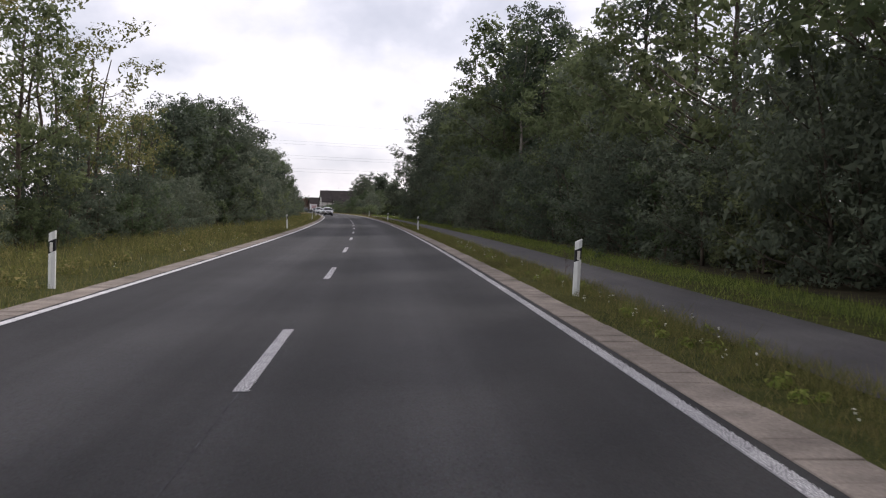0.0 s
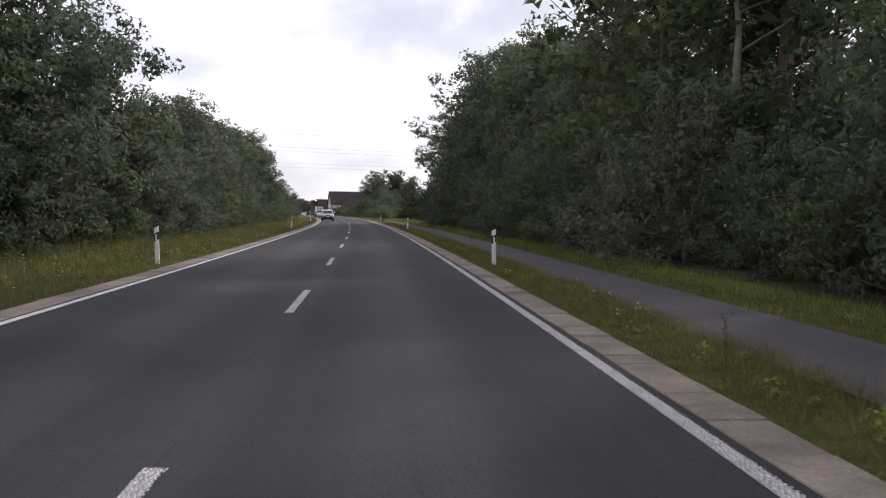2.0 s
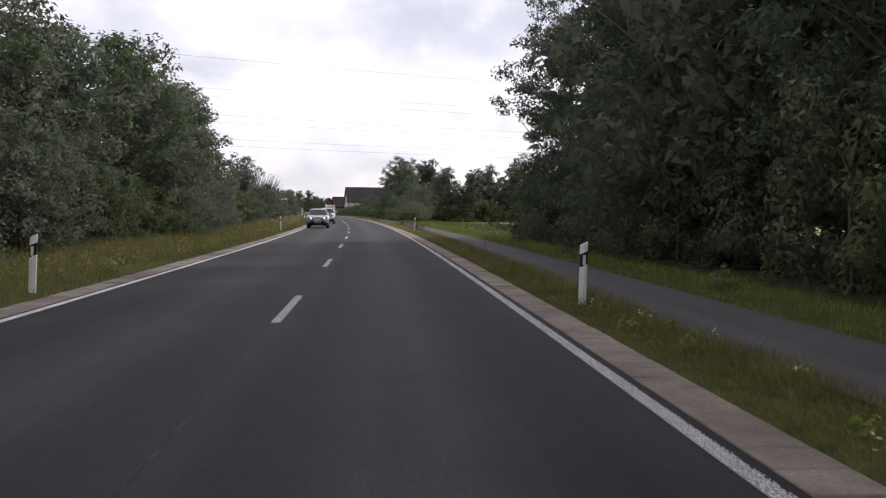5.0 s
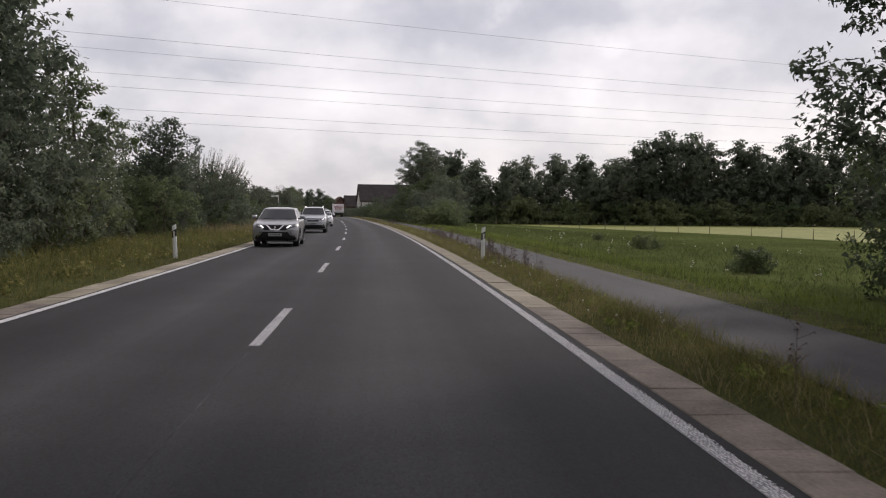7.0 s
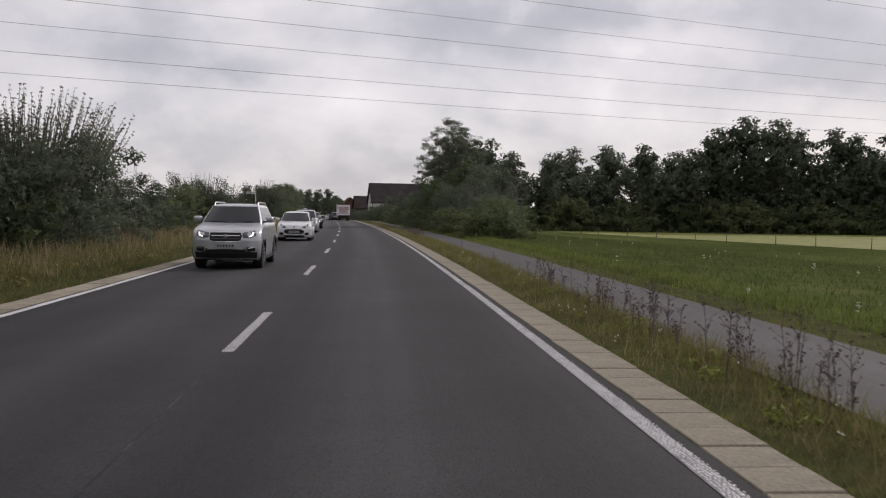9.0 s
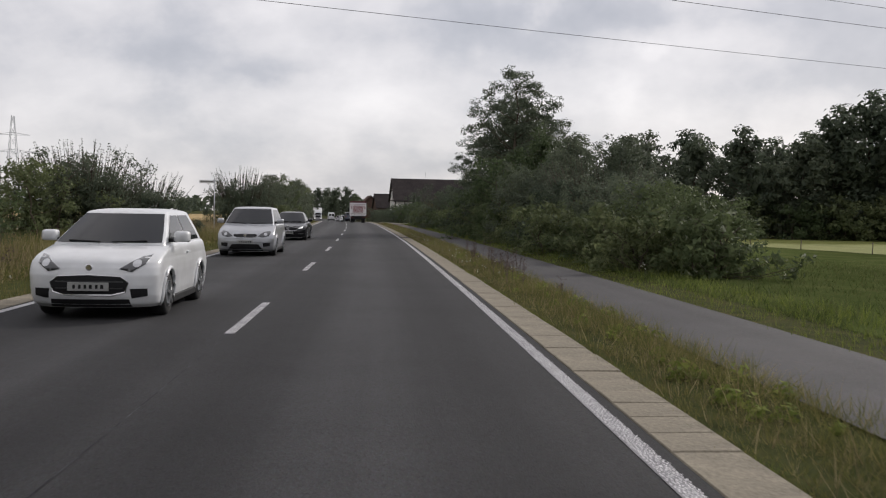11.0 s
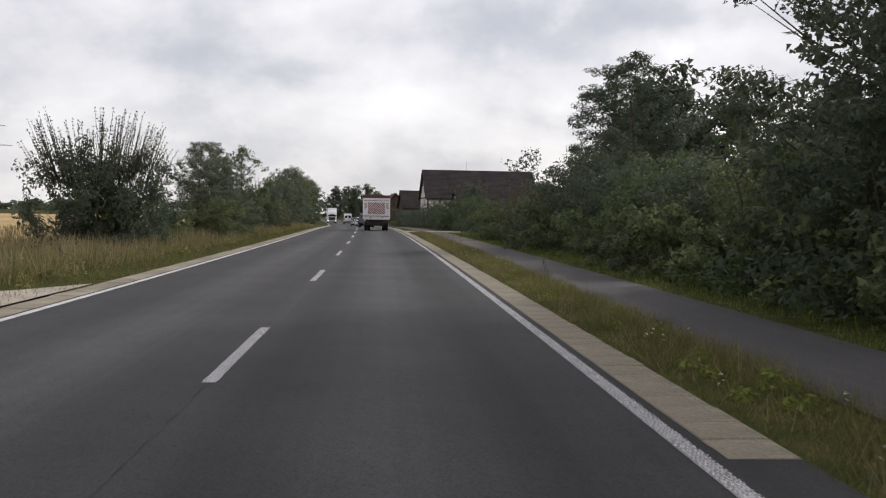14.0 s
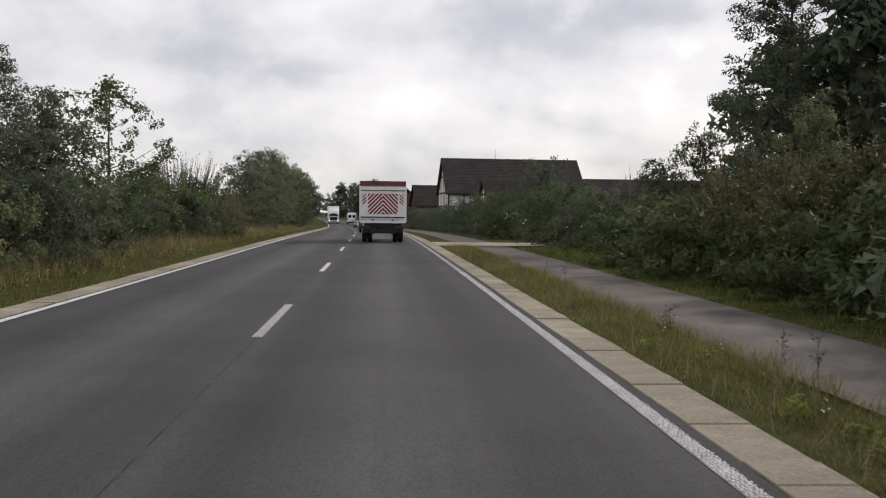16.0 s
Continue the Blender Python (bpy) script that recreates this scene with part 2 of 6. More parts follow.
def asphalt(name, stops, wear_sheen, rough, near_tone=1.0, sand=None):
    """Asphalt with stone grain, stains, lengthwise wear and painted sheen by the lateral offset kept in the UV map (u =
    offset / 20 + 0.5).
    """
    m, nt, bs = material(name)
    co = nt.nodes.new("ShaderNodeTexCoord")
    n1 = n_add(nt, "ShaderNodeTexNoise", Scale=0.35, Detail=6, Roughness=0.65)
    nt.links.new(co.outputs["Object"], n1.inputs["Vector"])
    r = ramp_node(nt, stops)
    nt.links.new(n1.outputs[0], r.inputs[0])
    n2 = n_add(nt, "ShaderNodeTexVoronoi", Scale=70.0)
    nt.links.new(co.outputs["Object"], n2.inputs["Vector"])
    ov = nt.nodes.new("ShaderNodeMixRGB")
    ov.blend_type = "OVERLAY"
    ov.inputs[0].default_value = 0.35
    nt.links.new(r.outputs[0], ov.inputs[1])
    nt.links.new(n2.outputs["Color"], ov.inputs[2])
    gray = nt.nodes.new("ShaderNodeHueSaturation")
    gray.inputs["Saturation"].default_value = 0.25
    nt.links.new(ov.outputs[0], gray.inputs["Color"])
    sep = nt.nodes.new("ShaderNodeSeparateXYZ")
    nt.links.new(co.outputs["UV"], sep.inputs[0])
    tr = ramp_node(nt, wear_sheen)
    tr.color_ramp.interpolation = "EASE"
    nt.links.new(sep.outputs[0], tr.inputs[0])
    # streaks along the road
    st = n_add(nt, "ShaderNodeTexNoise", Scale=1.0, Detail=4)
    mp = nt.nodes.new("ShaderNodeMapping")
    mp.inputs["Scale"].default_value = (60, 0.6, 1)
    nt.links.new(co.outputs["UV"], mp.inputs[0])
    nt.links.new(mp.outputs[0], st.inputs["Vector"])
    mu = nt.nodes.new("ShaderNodeMixRGB")
    mu.blend_type = "MULTIPLY"
    mu.inputs[0].default_value = 1.0
    nt.links.new(gray.outputs[0], mu.inputs[1])
    nt.links.new(tr.outputs[0], mu.inputs[2])
    so = nt.nodes.new("ShaderNodeMixRGB")
    so.blend_type = "OVERLAY"
    so.inputs[0].default_value = 0.3
    nt.links.new(mu.outputs[0], so.inputs[1])
    nt.links.new(st.outputs[0], so.inputs[2])
    # camera tone put into the colour: darker to s 204, full by 284
    tone_along = nt.nodes.new("ShaderNodeMapRange")
    tone_along.inputs["From Min"].default_value, tone_along.inputs["From Max"].default_value = 10.2, 14.2
    tone_along.inputs["To Min"].default_value, tone_along.inputs["To Max"].default_value = near_tone, 1.0
    nt.links.new(sep.outputs[1], tone_along.inputs["Value"])
    toned = nt.nodes.new("ShaderNodeMixRGB")
    toned.blend_type = "MULTIPLY"
    toned.inputs[0].default_value = 1.0
    nt.links.new(so.outputs[0], toned.inputs[1])
    nt.links.new(tone_along.outputs[0], toned.inputs[2])
    col = toned.outputs[0]
    if sand:
        # washed-on sand in ragged patches, thicker further on
        reach = nt.nodes.new("ShaderNodeMapRange")
        reach.inputs["From Min"].default_value, reach.inputs["From Max"].default_value = 14.2, 15.2
        reach.inputs["To Min"].default_value, reach.inputs["To Max"].default_value = -0.25, 0.10
        nt.links.new(sep.outputs[1], reach.inputs["Value"])
        patch = n_add(nt, "ShaderNodeTexNoise", Scale=0.55, Detail=7, Roughness=0.6)
        nt.links.new(co.outputs["Object"], patch.inputs["Vector"])
        plus = nt.nodes.new("ShaderNodeMath")
        nt.links.new(reach.outputs[0], plus.inputs[0])
        nt.links.new(patch.outputs[0], plus.inputs[1])
        mask = ramp_node(nt, [(0.45, G(0.0)), (0.68, G(0.9))])
        nt.links.new(plus.outputs[0], mask.inputs[0])
        sm = nt.nodes.new("ShaderNodeMixRGB")
        sm.inputs[2].default_value = (*sand, 1)
        nt.links.new(mask.outputs[0], sm.inputs[0])
        nt.links.new(col, sm.inputs[1])
        col = sm.outputs[0]
    nt.links.new(col, bs.inputs["Base Color"])
    bs.inputs["Roughness"].default_value = rough
    bs.inputs["Specular IOR Level"].default_value = 0.12
    b = n_add(nt, "ShaderNodeBump", Strength=0.16, Distance=0.01)
    nt.links.new(n2.outputs[0], b.inputs["Height"])
    nt.links.new(b.outputs[0], bs.inputs["Normal"])
    return m


# dark wheel-track wear; the pale lane-centre bands are sheen put into the colour
M_ROAD = asphalt("asphalt", [(0.3, (0.0480, 0.0462, 0.0555)), (0.7, (0.0690, 0.0664, 0.0792))],
                 [(0.32, G(0.50)), (0.345, G(0.70)), (0.375, G(0.60)), (0.425, G(1.0)), (0.475, G(0.62)), (0.5, G(0.75)),
                  (0.525, G(0.56)), (0.578, G(1.0)), (0.63, G(0.55)), (0.668, G(0.70)), (0.68, G(0.50))], 0.78, 0.61)
M_PATH = asphalt("path_asphalt", [(0.25, (0.047, 0.038, 0.043)), (0.75, (0.073, 0.058, 0.063))],
                 [(0.0, G(1.0)), (1.0, G(1.0))], 0.8, 1.0, (0.132, 0.112, 0.097))
M_MARK = noisy("road_paint", [(0.3, (0.36, 0.355, 0.36)), (0.6, (0.56, 0.555, 0.56))], 3.0, 0.6, bump=0.6, fine=38)
M_DROP = noisy("paint_drop", [(0.3, (0.52, 0.51, 0.52)), (0.6, (0.70, 0.69, 0.70))], 6.0, 0.6, fine=60)
M_THIN = noisy("thin_road_paint", [(0.3, (0.17, 0.165, 0.175)), (0.6, (0.30, 0.295, 0.305))], 3.0, 0.7, bump=0.4, fine=50)
M_SEAM = noisy("joint_filler", [(0.45, (0.022, 0.022, 0.025)), (0.66, (0.070, 0.070, 0.076))], 2.0, 0.8)
M_SLAB = noisy("concrete_slab", [(0.3, (0.19, 0.168, 0.132)), (0.7, (0.31, 0.275, 0.212))], 2.2, 0.9, bump=0.4, fine=30, big=0.5)
M_SLAB2 = noisy("grey_brown_slab", [(0.3, (0.138, 0.118, 0.102)), (0.7, (0.245, 0.210, 0.178))], 1.6, 0.92, bump=0.4, fine=30, big=0.4)
M_GROUND = noisy("grassy_soil", [(0.3, (0.030, 0.036, 0.013)), (0.5, (0.050, 0.055, 0.019)), (0.72, (0.085, 0.075, 0.030))],
                 2.4, 0.95, bump=0.8, fine=45, big=0.06, spec=0.02)
M_MEADOW = noisy("meadow_grass", [(0.3, (0.048, 0.064, 0.020)), (0.55, (0.070, 0.086, 0.030)), (0.75, (0.105, 0.108, 0.044))],
                 0.5, 0.9, bump=0.5, fine=9, big=0.05, spec=0.0)
M_HAY = noisy("mown_hay", [(0.3, (0.13, 0.15, 0.035)), (0.7, (0.22, 0.22, 0.07))], 0.4, 0.9, bump=0.4, fine=7)
M_STUBBLE = noisy("stubble", [(0.3, (0.30, 0.215, 0.095)), (0.7, (0.46, 0.34, 0.17))], 0.5, 0.95, bump=0.5, fine=8, big=0.03)
M_FLOOR = noisy("leaf_litter", [(0.3, (0.020, 0.018, 0.010)), (0.7, (0.055, 0.045, 0.022))], 1.2, 0.95, bump=0.6)
M_TRACK = noisy("sandy_concrete", [(0.3, (0.27, 0.235, 0.19)), (0.7, (0.42, 0.375, 0.31))], 0.7, 0.95, bump=0.4, fine=22)
M_BARK = noisy("bark", [(0.3, (0.045, 0.036, 0.028)), (0.7, (0.13, 0.105, 0.08))], 2.5, 0.9, bump=0.8)
M_LEAF = leafy("leaf", (0.080, 0.105, 0.048), (0.106, 0.134, 0.062), (0.140, 0.168, 0.078), 0.45)
# dark green leaves, their blue raised to put haze into the colour
M_LEAF2 = leafy("leaf_dark_hazed", (0.078, 0.098, 0.068), (0.100, 0.122, 0.082), (0.126, 0.148, 0.096), 0.46)
M_LEAF3 = leafy("leaf_warm", (0.095, 0.105, 0.036), (0.145, 0.152, 0.052), (0.21, 0.185, 0.075), 0.45)
M_GRASS = leafy("grass_blade", (0.096, 0.110, 0.031), (0.158, 0.158, 0.047), (0.285, 0.236, 0.098), 0.4, 0.004, 0.95, 0.06)
M_GRASS2 = leafy("meadow_blade", (0.050, 0.072, 0.020), (0.080, 0.104, 0.032), (0.150, 0.150, 0.070), 0.3, 0.004, 1.0, 0.05)
M_LEAF4 = leafy("leaf_olive", (0.0702, 0.0738, 0.0360), (0.1035, 0.1026, 0.0495), (0.1485, 0.1278, 0.0630), 0.4)
M_PALE = noisy("pale_bark", [(0.3, (0.13, 0.115, 0.095)), (0.7, (0.27, 0.245, 0.21))], 2.0, 0.9, bump=0.5)
M_GRASS3 = leafy("path_side_blade", (0.084, 0.118, 0.020), (0.138, 0.172, 0.034), (0.200, 0.222, 0.056), 0.35, 0.004, 0.95, 0.03)
M_DRY = leafy("dry_stalk", (0.15, 0.115, 0.050), (0.25, 0.195, 0.085), (0.36, 0.285, 0.140), 0.3, 0.004, 0.85)
M_BROWN = leafy("seed_head", (0.065, 0.042, 0.034), (0.11, 0.072, 0.058), (0.16, 0.105, 0.08), 0.15, 0.004, 0.8)
M_FLOWER = leafy("white_flower", (0.45, 0.45, 0.38), (0.62, 0.62, 0.54), (0.78, 0.78, 0.72), 0.2)


# ---------------------------------------------------------------- builders
def rng(seed):
    return np.random.default_rng(seed)


def as_mesh(name, verts, faces, uv=None, shade=False):
    me = bpy.data.meshes.new(name)
    me.from_pydata([tuple(v) for v in verts], [], [tuple(f) for f in faces])
    if uv is not None:
        lay = me.uv_layers.new(name="UVMap")
        idx = np.empty(len(me.loops), np.int32)
        me.loops.foreach_get("vertex_index", idx)
        lay.data.foreach_set("uv", np.asarray(uv, np.float32)[idx].ravel())
    if shade:
        me.polygons.foreach_set("use_smooth", [True] * len(me.polygons))
    me.update()
    return me


def loose_faces(name, v, k):
    """A mesh of many separate faces: v holds k corners for each."""
    n = len(v) // k
    me = bpy.data.meshes.new(name)
    me.vertices.add(n * k)
    me.vertices.foreach_set("co", np.asarray(v, np.float32).ravel())
    me.loops.add(n * k)
    me.loops.foreach_set("vertex_index", np.arange(n * k, dtype=np.int32))
    me.polygons.add(n)
    me.polygons.foreach_set("loop_start", np.arange(0, n * k, k, dtype=np.int32))
    me.update()
    me.validate()
    return me


def part(name, bm, mat, parent, label="", smooth_=False):
    """Links a bmesh or mesh as one object under a thing or a part."""
    if isinstance(bm, bmesh.types.BMesh):
        me = bpy.data.meshes.new(name)
        if smooth_:
            for f in bm.faces:
                f.smooth = True
        bm.to_mesh(me)
        bm.free()
    else:
        me = bm
    if not me.materials:
        me.materials.append(mat)
    ob = new(name, me)
    ob.parent = parent
    if label:
        ob["label"] = label
    return ob


def thing(name, label, category, group="", kind=""):
    return tagged(new(name), label, category, group, kind)


def structure(name, me, mat, label, category=""):
    me.materials.append(mat)
    return tagged(new(name, me), label, category or name, "", "structure")


def box(bm, x0, y0, z0, x1, y1, z1, bevel=0.0):
    r = bmesh.ops.create_cube(bm, size=1.0)
    vs = r["verts"]
    bmesh.ops.scale(bm, vec=(x1 - x0, y1 - y0, z1 - z0), verts=vs)
    bmesh.ops.translate(bm, vec=((x0 + x1) / 2, (y0 + y1) / 2, (z0 + z1) / 2), verts=vs)
    if bevel:
        es = list({e for v in vs for e in v.link_edges})
        bmesh.ops.bevel(bm, geom=es, offset=bevel, segments=2, affect="EDGES", profile=0.5)
    return bm


def boxes(*rows, bevel=0.0):
    bm = bmesh.new()
    for r in rows:
        box(bm, *r, bevel=bevel)
    return bm


def tube_arrays(pts, rads, sides=6):
    """Vertices and faces of a tapered tube along points."""
    pts = [Vector(p) for p in pts]
    vs, fs = [], []
    for i, p in enumerate(pts):
        d = (pts[min(i + 1, len(pts) - 1)] - pts[max(i - 1, 0)]).normalized()
        u = d.orthogonal().normalized() if abs(d.z) < 0.95 else Vector((1, 0, 0))
        u = (u - d * u.dot(d)).normalized()
        w = d.cross(u)
        for k in range(sides):
            a = 2 * math.pi * k / sides
            vs.append(p + (u * math.cos(a) + w * math.sin(a)) * rads[i])
    for i in range(len(pts) - 1):
        for k in range(sides):
            a, b = i * sides + k, i * sides + (k + 1) % sides
            fs.append((a, b, b + sides, a + sides))
    fs.append(tuple(range(len(vs) - sides, len(vs))))
    fs.append(tuple(reversed(range(sides))))
    return vs, fs


def merge(pieces):
    vs, fs = [], []
    for v, f in pieces:
        o = len(vs)
        vs += list(v)
        fs += [tuple(i + o for i in q) for q in f]
    return vs, fs


# ---------------------------------------------------------------- ground, carriageway, path
def sheet(name, stations, offsets, z, uv=True):
    """A strip in road coordinates; z is a number or a function of s, e."""
    s, e = np.meshgrid(np.asarray(stations, float), np.asarray(offsets, float), indexing="ij")
    x, y = on(s, e)
    zz = z(s, e) if callable(z) else dip(s) + float(z)
    n, m = s.shape
    v = np.stack([x, y, zz], -1).reshape(-1, 3)
    i = np.arange(n * m).reshape(n, m)
    f = np.stack([i[:-1, :-1], i[:-1, 1:], i[1:, 1:], i[1:, :-1]], -1).reshape(-1, 4)
    return as_mesh(name, v.tolist(), f.tolist(), np.stack([e / 20 + 0.5, s / 20], -1).reshape(-1, 2), True)


R_LINE, L_LINE = 3.44, -3.51
R_EDGE, L_EDGE = 3.61, -3.67
R_SLAB, L_SLAB = 4.10, -4.12
st_far = np.concatenate([[-400, -250, -150], np.arange(-90, 500, 4.0), [520, 560, 620, 700, 850, 1000, 1250, 1500, 1780]])
off_far = np.concatenate([[-1300, -800, -500, -300, -180, -110, -70, -45, -30, -22, -16, -12], np.arange(-10, -4.0, 1.0),
                          [-3.5, 0, 3.5, 4.2, 5.0, 6.0, 7.2, 8.5, 10, 13, 17, 22, 28, 35, 45, 60, 85, 120, 180, 300, 500, 800, 1300]])


def under(s, e):
    """The soil: below the carriageway, and a hand's width below the meadow, forest floor and field that lie on it."""
    z = gz(s, e) - 0.2 * smooth(8.4, 10, e) * smooth(-44, -40, s) * smooth(345, 340, s) - 0.2 * smooth(-12.6, -14, e) * smooth(196, 200, s) * smooth(520, 510, s)
    return np.where(np.abs(e) < 4.15, dip(s) - 0.12, z)


structure("ground", sheet("ground", st_far, off_far, under), M_GROUND,
          "rough green and straw-coloured grass verge and soil")
st_road = np.arange(-60, 700, 4.0)
structure("road", sheet("road", st_road, np.linspace(L_EDGE, R_EDGE, 9), 0.0), M_ROAD,
          "dark grey worn asphalt country road with two lanes")
structure("path", sheet("path", np.arange(-40, 430, 3.0), np.linspace(5.25, 7.2, 4), lambda s, e: gz(s, e) + 0.03), M_PATH,
          "purplish grey asphalt cycle path beside the road", "cycle path")
structure("meadow", sheet("meadow", np.arange(-40, 345, 4.0), np.concatenate([np.arange(8.3, 60, 3.0), [70, 90, 130, 200]]),
                          lambda s, e: gz(s, e) + 0.005), M_MEADOW, "green mown meadow sloping gently away from the cycle path")
def hay_strip():
    """The mown strip: its near edge slants towards the road further on."""
    st, k = np.meshgrid(np.arange(186, 345, 4.0), np.linspace(0, 1, 16) ** 1.8, indexing="ij")
    near = np.interp(st, [186, 240, 318, 345], [50, 48.5, 33, 30])
    e = near + k * (198 - near)
    x, y = on(st, e)
    n, m = st.shape
    i = np.arange(n * m).reshape(n, m)
    f = np.stack([i[:-1, :-1], i[:-1, 1:], i[1:, 1:], i[1:, :-1]], -1).reshape(-1, 4)
    structure("hay_strip", as_mesh("hay_strip", np.stack([x, y, gz(st, e) + 0.03], -1).reshape(-1, 3).tolist(), f.tolist(), None, True), M_HAY,
              "pale yellow-green mown strip beyond the pasture fence", "meadow")


hay_strip()
structure("field", sheet("field", np.arange(196, 520, 6.0), -np.array([12.5, 16, 22, 30, 45, 70, 110, 180, 300, 480]),
                         lambda s, e: gz(s, e) + 0.02), M_STUBBLE, "golden stubble grain field", "field").data.flip_normals()
structure("forest_floor", sheet("forest_floor", np.arange(-40, 149, 4.0), np.arange(9.6, 34, 3.0), lambda s, e: gz(s, e) + 0.015),
          M_FLOOR, "dark leaf litter under the trees", "forest floor")


def drops(host, s0, s1, e0, seed):
    """Staggered drops of thick paint on the thin base of a marking."""
    r = rng(seed)
    s = np.repeat(np.arange(s0, s1, 0.034), 5)
    n = len(s)
    k = e0 + 0.013 + np.tile(np.arange(5), n // 5) * 0.026 + np.where((np.arange(n) // 5) % 2, 0.0, 0.011) + r.normal(size=n) * 0.004
    s = s + r.normal(size=n) * 0.006
    hs, hk = r.uniform(0.010, 0.016, n), r.uniform(0.008, 0.012, n)
    c = []
    for u, w in ((-1, 0), (0, 1), (1, 0), (0, -1)):
        x, y = on(s + hs * u, k + hk * w)
        c.append(np.stack([x, y, np.full(n, 0.011)], -1))
    v = np.stack(c, 1).reshape(-1, 3)
    tagged(part("paint_drop", loose_faces("paint_drop", v, 4), M_DROP, host, "raised white drops of paint"), kind="stuff")


def lines():
    bars = [(R_LINE - 0.065, R_LINE + 0.065), (L_LINE - 0.065, L_LINE + 0.065)]
    for (a, b), nm in zip(bars, ("edge_line", "edge_line")):
        # profiled marking: a thin base with raised cross ribs
        me = sheet(nm, np.arange(-60, 700, 4.0), [a, b], 0.004)
        ob = structure(nm, me, M_MARK if a < 0 else M_THIN, "white painted studded edge line of the road", "road marking")
        if a > 0:
            drops(ob, -8, 312, a, 40)
    # centre dashes, 4 m long every 12 m
    for k in range(-2, 52):
        s0 = 12.0 * k
        st = np.linspace(s0, s0 + 3.85, 5)
        me = sheet("centre_dash", st, [-0.06, 0.06], 0.005)
        worn = -10 < s0 < 310
        me.materials.append(M_THIN if worn else M_MARK)
        ob = tagged(new("centre_dash", me), "white painted dash on the road's centre line", "road marking", "centre dashes", "structure")
        if worn:
            drops(ob, s0 + 0.01, s0 + 3.84, -0.06, 50 + k)
    structure("centre_joint", sheet("centre_joint", np.arange(-40, 420, 4.0), [-0.006, 0.006], 0.003), M_SEAM,
              "thin pale lengthwise joint in the asphalt", "joint")


lines()


# ---------------------------------------------------------------- plants
def leaves_at(r, centres, radii, counts, size, droop=0.3, flat=0.75):
    """Leaf quads scattered in balls round centres."""
    ids = np.repeat(np.arange(len(centres)), counts)
    n = len(ids)
    d = r.normal(size=(n, 3))
    d /= np.linalg.norm(d, axis=1)[:, None]
    d *= (r.random(n) ** 0.28)[:, None]
    p = np.asarray(centres)[ids] + d * np.asarray(radii)[ids][:, None] * np.array([1, 1, flat])
    # each leaf faces outwards and upwards from its clump, with some scatter
    nor = d * 1.1 + r.normal(size=(n, 3)) * 0.42 + np.array([0, 0, 0.55])
    nor /= np.linalg.norm(nor, axis=1)[:, None]
    a = r.normal(size=(n, 3))
    a[:, 2] -= droop
    a -= nor * np.sum(a * nor, 1)[:, None]
    a /= np.linalg.norm(a, axis=1)[:, None]
    b = np.cross(nor, a)
    ln = size * 1.10 * r.uniform(0.65, 1.35, n)[:, None]
    w = ln * 0.35
    foot = p - a * ln * 0.5
    return np.stack([foot - b * w, foot + b * w, p + a * ln * 0.62], 1).reshape(-1, 3)


def leaf_mesh(name, v, bulge):
    """Leaves whose shading follows the rounded mass that they make up: bulge holds one outward direction for each leaf."""
    me = loose_faces(name, v, 3)
    q = v.reshape(-1, 3, 3)
    face = np.cross(q[:, 1] - q[:, 0], q[:, 2] - q[:, 0])
    face /= np.linalg.norm(face, axis=1)[:, None] + 1e-9
    side = np.sign(np.sum(face * bulge, 1))[:, None]
    nor = bulge * side * 0.80 + face * 0.34
    nor /= np.linalg.norm(nor, axis=1)[:, None] + 1e-9
    me.normals_split_custom_set_from_vertices(np.repeat(nor, 3, 0).tolist())
    return me


